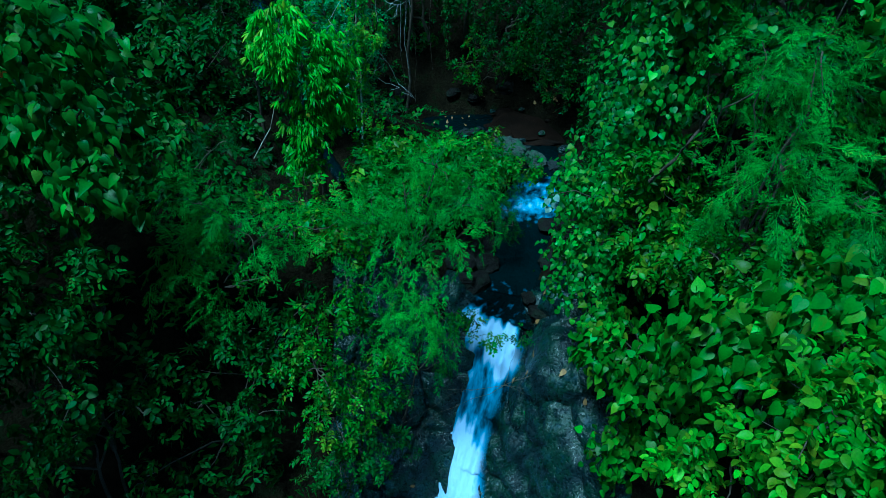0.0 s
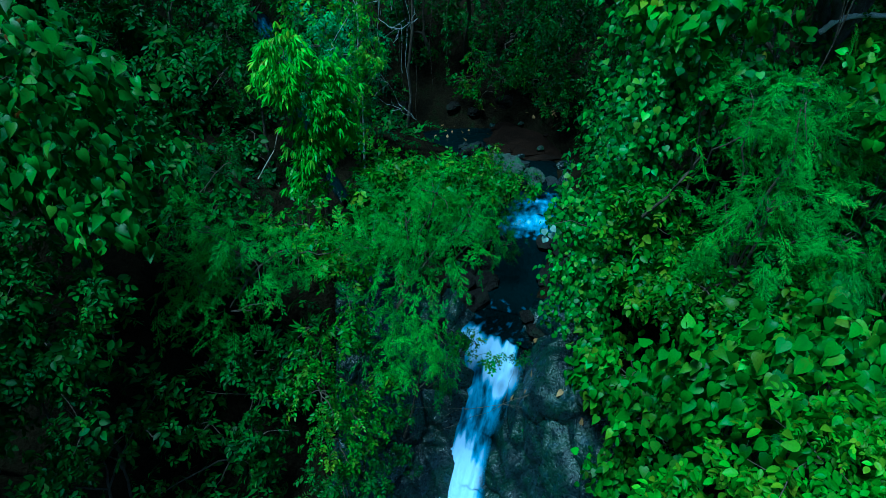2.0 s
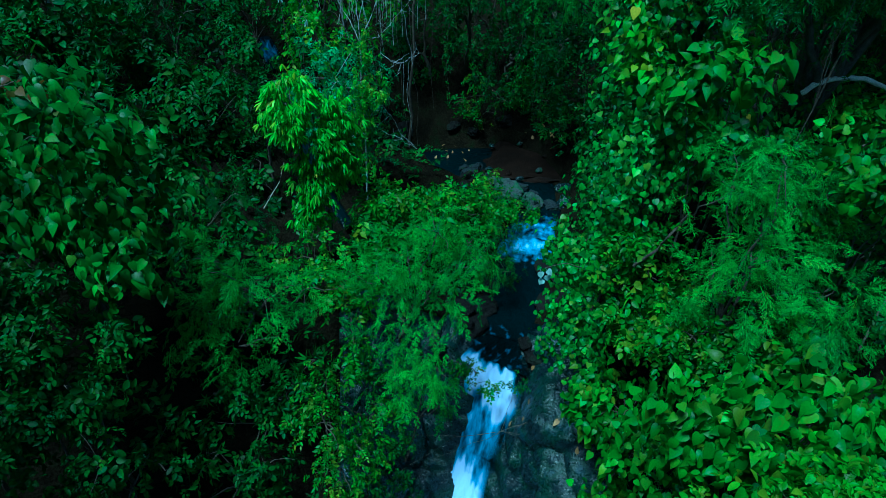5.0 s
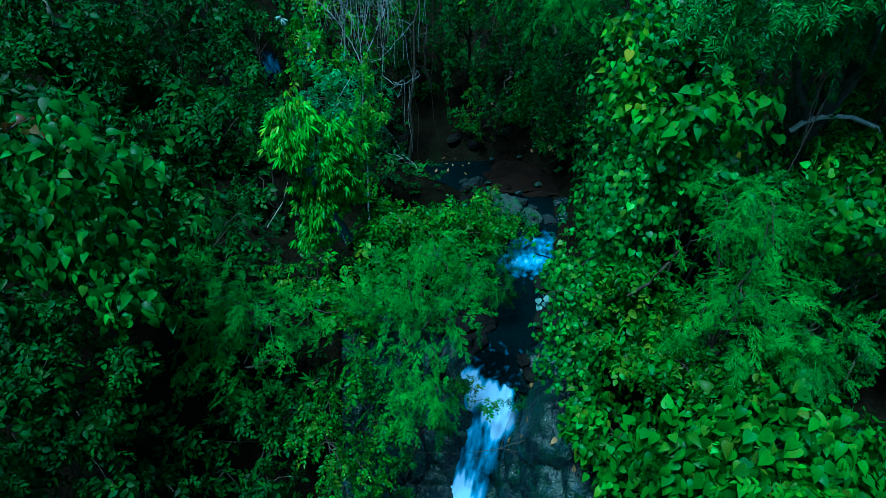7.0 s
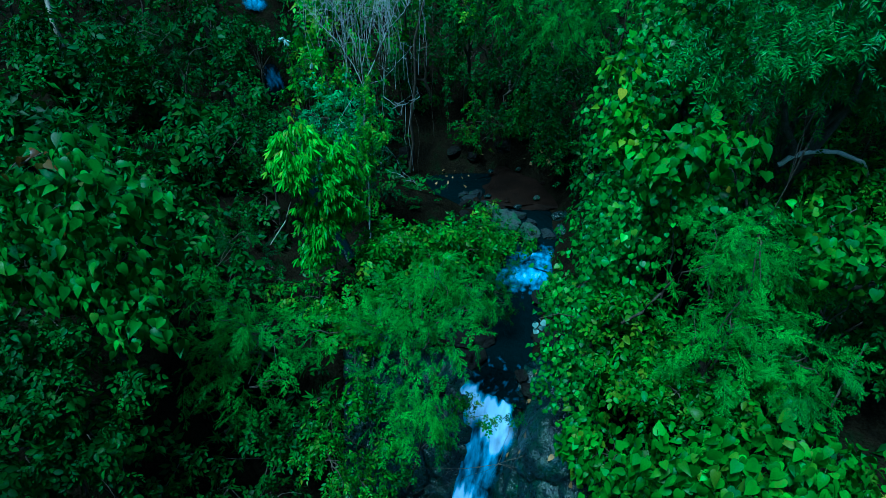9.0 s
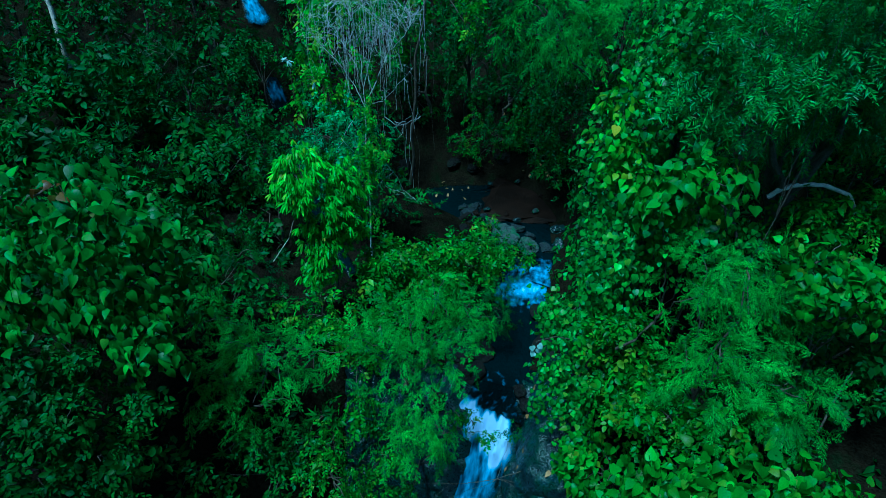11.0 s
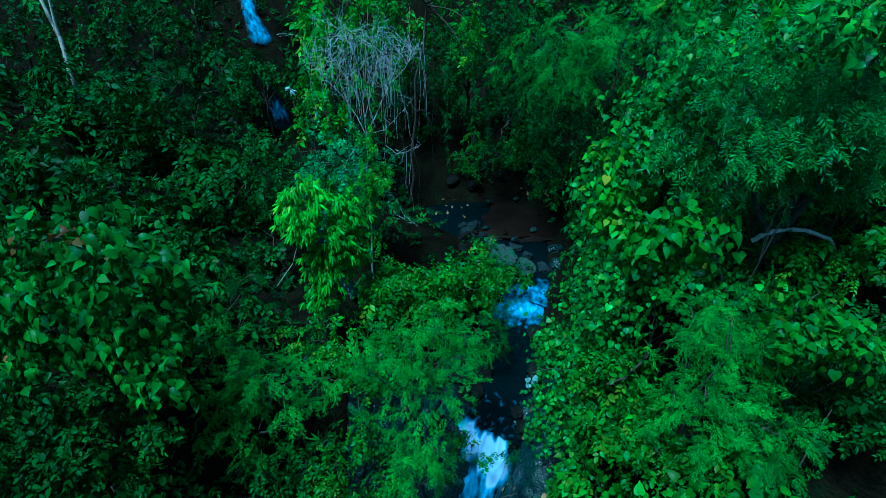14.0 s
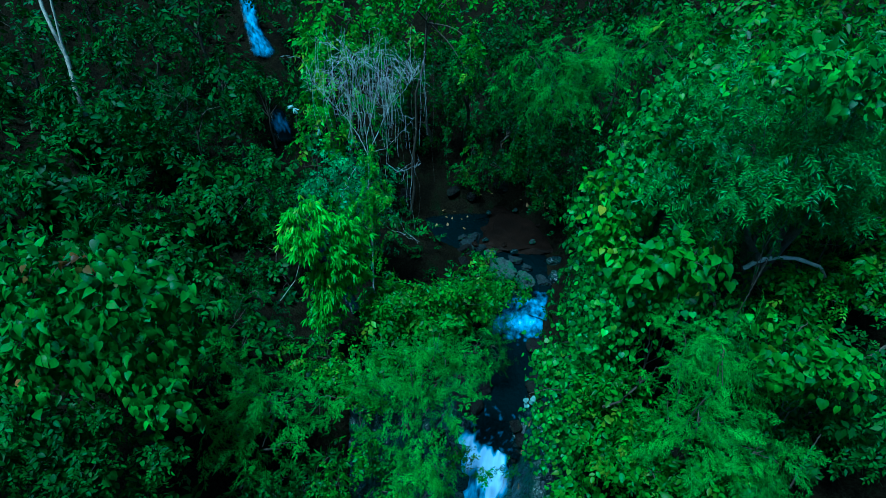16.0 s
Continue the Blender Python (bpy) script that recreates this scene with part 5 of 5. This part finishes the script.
# ---- rocks and stones ----
def stone(name, label, x, y, z, sx, sy, sz, seed, material=M_ROCK, category="boulder", group="", levels=4):
    """A weathered block: a ball cut by flat planes and roughened."""
    rng = random.Random(seed)
    bm = bmesh.new()
    bmesh.ops.create_icosphere(bm, subdivisions=levels, radius=1.0)
    cuts = []
    for _ in range(11):
        n = Vector((rng.gauss(0, 1), rng.gauss(0, 1), rng.gauss(0, 0.8))).normalized()
        cuts.append((n, rng.uniform(0.5, 0.85)))
    for v in bm.verts:
        for n, d in cuts:
            k = v.co.dot(n) - d
            if k > 0:
                v.co -= n * k * 0.92
        v.co += v.co.normalized() * (0.15 * noise.fractal(v.co * 1.9 + Vector((seed, 0, 0)), 0.75, 2.1, 5))
        v.co = Vector((v.co.x * sx, v.co.y * sy, v.co.z * sz))
    me = bpy.data.meshes.new(name)
    bm.to_mesh(me)
    bm.free()
    me.materials.append(material)
    ob = new(name, me)
    ob.location = (x, y, z)
    ob.rotation_euler = (0, 0, rng.uniform(0, 6.28))
    return tagged(ob, label, category, group)


stone("boulder", "pale grey weathered boulder in the stream", 1.95, 16.5, 1.55, 0.75, 0.5, 0.50, 3, M_STONE, levels=5)
stone("boulder", "pale grey weathered boulder in the stream", 2.75, 16.2, 1.35, 0.45, 0.36, 0.40, 4, M_STONE, levels=5)
stone("boulder", "flat pale stone at the pool's edge", 1.75, 18.2, 1.30, 0.34, 0.22, 0.14, 5, M_STONE)
stone("boulder", "wet dark stone beside the channel", 3.95, 17.0, 1.05, 0.36, 0.30, 0.24, 6, M_ROCK)
stone("boulder", "wet dark stone beside the channel", 4.1, 18.0, 1.1, 0.30, 0.28, 0.2, 16, M_ROCK)
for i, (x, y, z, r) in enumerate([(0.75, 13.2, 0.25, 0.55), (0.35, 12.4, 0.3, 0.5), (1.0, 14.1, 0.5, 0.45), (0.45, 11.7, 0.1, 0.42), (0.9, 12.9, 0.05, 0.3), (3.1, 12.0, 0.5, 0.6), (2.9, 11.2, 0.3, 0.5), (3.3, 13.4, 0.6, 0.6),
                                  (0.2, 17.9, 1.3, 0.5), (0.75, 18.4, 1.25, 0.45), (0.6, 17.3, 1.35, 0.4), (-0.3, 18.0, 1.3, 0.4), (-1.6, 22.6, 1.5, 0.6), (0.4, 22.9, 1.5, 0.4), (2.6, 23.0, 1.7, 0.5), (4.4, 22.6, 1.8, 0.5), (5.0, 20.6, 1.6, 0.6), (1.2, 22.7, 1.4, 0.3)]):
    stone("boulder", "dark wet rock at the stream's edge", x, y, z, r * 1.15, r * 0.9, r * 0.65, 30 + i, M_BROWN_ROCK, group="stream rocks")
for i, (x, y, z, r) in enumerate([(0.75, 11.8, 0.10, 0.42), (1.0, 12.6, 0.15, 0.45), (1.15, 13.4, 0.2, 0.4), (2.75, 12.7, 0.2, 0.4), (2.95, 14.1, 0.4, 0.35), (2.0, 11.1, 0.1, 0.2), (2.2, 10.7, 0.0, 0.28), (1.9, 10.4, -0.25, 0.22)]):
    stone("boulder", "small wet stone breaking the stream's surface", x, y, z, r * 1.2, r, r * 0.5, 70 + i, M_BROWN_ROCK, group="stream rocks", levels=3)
for i, (x, y, z, r) in enumerate([(0.95, 19.0, 1.14, 0.36), (1.25, 19.7, 1.12, 0.30), (0.75, 19.6, 1.1, 0.26), (1.45, 18.9, 1.12, 0.24), (2.6, 18.0, 1.16, 0.26), (3.5, 16.9, 0.95, 0.3), (3.0, 17.6, 1.06, 0.2)]):
    stone("boulder", "blue-grey stone at the edge of the pool", x, y, z, r * 1.15, r * 0.95, r * 0.7, 90 + i, M_GREY_STONE, group="pool stones")
stone("silt_bank", "low brown silt bank beside the dark pool, darkened as shade", 2.9, 20.3, 1.06, 2.0, 2.0, 0.30, 8, M_BROWN, "bank")
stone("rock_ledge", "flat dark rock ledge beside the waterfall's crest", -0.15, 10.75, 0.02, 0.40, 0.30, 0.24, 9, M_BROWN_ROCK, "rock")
for i, (x, y) in enumerate([(1.6, 19.2), (2.3, 18.9), (3.4, 19.1), (2.6, 18.4), (1.2, 18.9), (3.0, 21.7), (1.9, 21.5), (3.8, 20.4)]):
    stone("pebble", "small stone on the brown silt", x, y, 1.28, 0.17, 0.13, 0.09, 50 + i, (M_ROCK, M_BROWN, M_STONE)[i % 3], "stone", "pebbles", 3)

# ---- fallen leaves ----
_lf = random.Random(9)
fallen_meshes = [mesh_from("fallen_leaf", v, f, M_FALLEN) for v, f in (heart_leaf(0.3, -0.2, 0.8), heart_leaf(-0.3, 0.3, 0.7))]
spots = [(1.85, 9.85), (1.75, 9.5), (2.1, 9.2), (2.0, 9.0), (2.5, 8.6), (-0.7, 8.6), (2.2, 10.3), (2.6, 9.6), (-1.2, 8.2), (2.3, 8.3), (1.7, 10.5), (2.4, 10.8), (2.8, 8.0), (-0.5, 9.3)]
for i, (x, y) in enumerate(spots):
    p, n = on_rock(x, y)
    lf = tagged(new("fallen_leaf", fallen_meshes[i % 2]), "curled dry fallen leaf lying on wet rock", "leaf", "fallen leaves")
    lf.matrix_world = Matrix.Translation(Vector(p) + Vector(n) * 0.03) @ Vector(n).to_track_quat('Z', 'Y').to_matrix().to_4x4() @ pose(0, 0, 0, _lf.uniform(-15, 15), 0, _lf.uniform(0, 360)) @ Matrix.Scale(_lf.uniform(0.10, 0.17), 4)
for i in range(44):
    x, y = _lf.uniform(-0.4, 4.6), _lf.uniform(20.2, 24.2)
    lf = tagged(new("fallen_leaf", fallen_meshes[i % 2]), "pale dry fallen leaf on the dark far bank", "leaf", "fallen leaves")
    lf.matrix_world = Matrix.Translation((x, y, float(ground_z(x, y)) + 0.12)) @ pose(0, 0, 0, _lf.uniform(10, 50), 0, _lf.uniform(0, 360)) @ Matrix.Scale(_lf.uniform(0.09, 0.18), 4)

# ---- bare branches, creepers, dead tree ----
_rb = np.random.default_rng(21)


def bare_branch(label, points, r0, r1, material=M_BARK):
    p = np.array(points, float)
    t = np.linspace(0, len(p) - 1, 5 * (len(p) - 1) + 1)
    q = np.stack([np.interp(t, np.arange(len(p)), p[:, k]) for k in range(3)], -1)
    q = q + _rb.normal(size=q.shape) * 0.25 * r1
    girth = np.linspace(r0, r1, len(q)) * (1 + 0.08 * _rb.normal(size=len(q)).clip(-1, 1.6))
    v, f = tube(q, girth, 9)
    return tagged(new("bare_branch", mesh_from("bare_branch", v, f, material, True)), label, "branch", "bare branches")


STICK = [(5.80, 6.2, 4.1), (5.86, 6.25, 4.38), (5.91, 6.3, 4.66), (5.99, 6.35, 4.95), (6.04, 6.38, 5.2)]
bare_branch("thick pale bent branch among dark leaves", [(5.1, 8.22, 7.15), (5.25, 8.2, 7.27), (5.45, 8.2, 7.36), (5.9, 8.2, 7.36), (6.35, 8.2, 7.2), (6.8, 8.4, 6.7)], 0.040, 0.030, M_PALE_BARK)
bare_branch("thin upright stub on the bent branch", [(5.42, 8.2, 7.33), (5.5, 8.25, 7.7), (5.48, 8.3, 8.1)], 0.03, 0.015)
bare_branch("slender grey stem leaning in the undergrowth", STICK, 0.017, 0.011)
bare_branch("dark branch crossing the vine leaves", [(2.85, 7.3, 4.8), (3.0, 7.0, 5.25), (3.3, 6.9, 5.9)], 0.026, 0.016)
bare_branch("grey stem half hidden by leaves", [(5.6, 7.0, 5.6), (6.1, 6.8, 5.9), (6.9, 6.9, 6.6)], 0.035, 0.025)
bare_branch("thin dead branch over the dark gully", [(-4.6, 13.2, 2.75), (-4.3, 13.1, 3.2), (-4.05, 13.05, 3.55), (-3.85, 13.0, 4.1)], 0.011, 0.005, M_PALE_BARK)

pale_tree = tagged(new("pale_trunk_tree"), "pale forked trunk of a slim tree on the slope", "tree")
pale_tree.location = (-10.9, 17.0, float(ground_z(-10.9, 17.0)))
part("trunk", limb_mesh("trunk", bend((0, 0, 0), (0.05, 0, 2.8), _rb, 0, 0.03), 0.075, 0.06, M_PALE_BARK, 9), pale_tree)
part("branch", limb_mesh("branch", bend((0.05, 0, 2.75), (-0.7, 0.1, 6.4), _rb, 0, 0.03), 0.055, 0.04, M_PALE_BARK), pale_tree)
part("branch", limb_mesh("branch", bend((0.05, 0, 2.75), (0.5, 0.2, 6.0), _rb, 0, 0.04), 0.035, 0.025, M_PALE_BARK), pale_tree)

dead = tagged(new("dead_tree"), "bare dead tree with a tangle of pale grey twigs", "tree")
D0 = np.array([-2.2, 15.0, float(ground_z(-2.2, 15.0))])
dead.location = D0
FORK = np.array([-2.09, 14.9, 6.49])
part("trunk", limb_mesh("trunk", bend((0, 0, 0), FORK - D0, _rb, 0, 0.03, 9), 0.030, 0.018, M_GREY_BRANCH, 8), dead)
# limbs as lines of x and z in the tree's plane
DEAD_LIMBS = [
    ([(-2.09, 6.49), (-1.71, 7.24), (-1.41, 7.86), (-1.15, 8.51), (-0.87, 9.11)], 0.0150, 1),
    ([(-2.09, 6.49), (-2.12, 7.24), (-2.15, 7.92), (-2.25, 8.65), (-2.46, 9.20)], 0.0135, 1),
    ([(-2.09, 6.49), (-2.36, 7.08), (-2.70, 7.63), (-3.10, 8.00), (-3.47, 8.62)], 0.0120, 1),
    ([(-2.09, 7.00), (-1.86, 7.78), (-1.70, 8.51), (-1.78, 9.14)], 0.0105, 1),
    ([(-2.18, 7.47), (-2.57, 8.22), (-2.88, 8.79)], 0.0090, 1),
    ([(-1.41, 7.86), (-1.03, 8.22), (-0.73, 8.65)], 0.0090, 1),
    ([(-2.02, 6.49), (-1.62, 6.61), (-1.11, 7.16), (-0.76, 7.48)], 0.0063, 0),
    ([(-1.59, 6.24), (-1.26, 6.03), (-1.03, 5.96), (-0.62, 6.23)], 0.0068, 0),
    ([(-2.17, 6.49), (-2.47, 6.06), (-2.77, 5.66), (-2.35, 5.06), (-1.97, 4.63), (-1.64, 4.98)], 0.0084, 0),
    ([(-1.64, 4.98), (-1.32, 4.52), (-1.05, 3.95)], 0.0042, 0),
    ([(-1.97, 4.63), (-2.41, 4.14), (-2.96, 3.26)], 0.0047, 0),
]
vs, fs, k = [], [], 0


def thin(a, way, length, r, level):
    """A twig that bends and forks again, finer each time."""
    global k
    n = 6
    side = _rb.normal(size=3) * np.array([0.5, 0.35, 0.5])
    ts = np.linspace(0, 1, n)[:, None]
    line = a + way * length * ts + side * length * 0.45 * ts ** 2 + np.array([0, 0, -0.12 * length]) * ts ** 3 + np.cumsum(_rb.normal(size=(n, 3)) * 0.012 * length, 0)
    v, f = tube(line, np.linspace(r, r * 0.55, n), 4)
    vs.append(v), fs.append(f + k)
    k += len(v)
    if level:
        for _ in range(2):
            at = line[_rb.integers(2, n)]
            turn = way + _rb.normal(size=3) * np.array([0.55, 0.4, 0.5])
            thin(at, turn / np.linalg.norm(turn), length * _rb.uniform(0.5, 0.8), r * 0.75, level - 1)
    elif _rb.random() < 0.10:
        v, f = tube(bend(line[-1], line[-1] + np.array([_rb.normal() * 0.1, 0, -_rb.uniform(0.5, 2.4)]), _rb, 0, 0.05, 7), np.full(7, 0.0030), 4)
        vs.append(v), fs.append(f + k)
        k += len(v)


for line, r, crown_side in DEAD_LIMBS:
    depth_y = 14.9 + _rb.normal() * 0.12
    pts = np.array([(x, depth_y + 0.25 * (i / len(line)) * _rb.normal(), z) for i, (x, z) in enumerate(line)])
    t = np.linspace(0, len(pts) - 1, 4 * len(pts))
    fine_line = np.stack([np.interp(t, np.arange(len(pts)), pts[:, c]) for c in range(3)], -1) + _rb.normal(size=(len(t), 3)) * 0.008 - D0
    part("branch", limb_mesh("branch", fine_line, 0.85 * r, 0.32 * r, M_GREY_BRANCH, 6), dead)
    for i in range(20 if crown_side else 6):
        a = fine_line[_rb.integers(len(t) // 3, len(t))]
        way = np.array([_rb.normal() * 0.45 - 0.12 * (a[0] + D0[0] + 2.2), _rb.normal() * 0.5, 0.75 if crown_side else _rb.normal() * 0.5])
        thin(a, way / np.linalg.norm(way), _rb.uniform(0.32, 0.62) * (1.0 if crown_side else 0.6), 0.0039, 2 if crown_side else 1)
part("twig_tangle", mesh_from("twig_tangle", np.concatenate(vs), np.concatenate(fs), M_GREY_BRANCH), dead)["kind"] = "stuff"


def creeper(x, y, z0, z1, leafy, seed):
    """A thin hanging stem, some with small leaves."""
    rng = np.random.default_rng(seed)
    root = tagged(new("hanging_creeper"), "thin hanging creeper" + (" with small leaves" if leafy else " stem, bare and grey"), "creeper", "hanging creepers")
    root.location = (x, y, z1)
    line = bend((0, 0, 0), (rng.normal() * 0.12, rng.normal() * 0.1, z0 - z1), rng, 0, 0.03, 12)
    part("stem", limb_mesh("stem", line, 0.0045, 0.0035, M_BARK, 5), root)
    if leafy:
        i = rng.integers(1, 12, 40)
        pos = line[i] + rng.normal(size=(40, 3)) * 0.05
        mass = leaf_mass("small", pos, rng.normal(size=(40, 3)) + np.array([0, -0.3, -0.8]), rng.normal(size=(40, 3)) * 0.4 + np.array([0, -0.6, 0.6]), np.full(40, 0.2), rng)
        part("foliage", leaf_mesh("foliage", mass, M_DARK), root)["kind"] = "stuff"


for i, (x, y, z0, z1, leafy) in enumerate([(-0.85, 17.0, 3.0, 9.2, 0), (-1.3, 16.6, 3.4, 8.6, 0), (-2.9, 14.3, 3.6, 7.2, 0), (-3.35, 14.2, 4.0, 7.4, 0), (-2.4, 14.6, 4.4, 8.2, 0), (-1.75, 14.8, 3.6, 6.6, 0), (-3.8, 14.4, 4.6, 7.6, 0), (-2.1, 15.0, 3.6, 7.2, 1), (1.0, 18.8, 4.6, 8.0, 1), (1.6, 19.4, 3.6, 7.6, 1),
                                           (2.4, 18.6, 4.2, 7.8, 1), (3.2, 18.0, 3.4, 7.2, 1), (3.7, 17.5, 3.0, 7.0, 1), (4.2, 17.0, 3.2, 7.0, 1), (2.9, 20.0, 2.6, 6.5, 0), (0.2, 20.0, 3.4, 8.0, 1), (-0.4, 20.6, 3.0, 8.2, 0)]):
    creeper(x, y, z0, z1, leafy, 200 + i)

pale = tagged(new("pale_vine_leaf"), "pair of pale whitish leaves at the vine's edge", "leaf")
pale.location = (1.70, 8.3, 4.05)
blade_tip = np.array([(0.1, -0.35, -0.9), (0.6, -0.3, -0.5), (-0.5, -0.3, -0.7), (0.2, -0.2, -1.0)])
blade_face = np.array([(0.1, -0.8, 0.6), (0.3, -0.8, 0.6), (-0.3, -0.8, 0.5), (0.0, -0.9, 0.5)])
blade_turn = bases(blade_tip, blade_face)
for i, (dx, dy, dz) in enumerate(((-0.06, -0.12, 0.05), (0.05, -0.14, 0.10), (-0.02, -0.12, -0.10), (0.06, -0.10, -0.03))):
    v, f = TEMPLATES["round"][i % 3]
    b = part("blade", mesh_from("blade", v, f, M_PALE), pale)
    m = Matrix(blade_turn[i].tolist()).to_4x4()
    m.translation = (dx, dy, dz)
    b.matrix_local = m @ Matrix.Scale(0.12, 4)
bare_branch("thin vine shoot reaching over the water", [(2.5, 8.6, 3.9), (2.1, 8.4, 4.15), (1.72, 8.32, 4.1)], 0.012, 0.005)
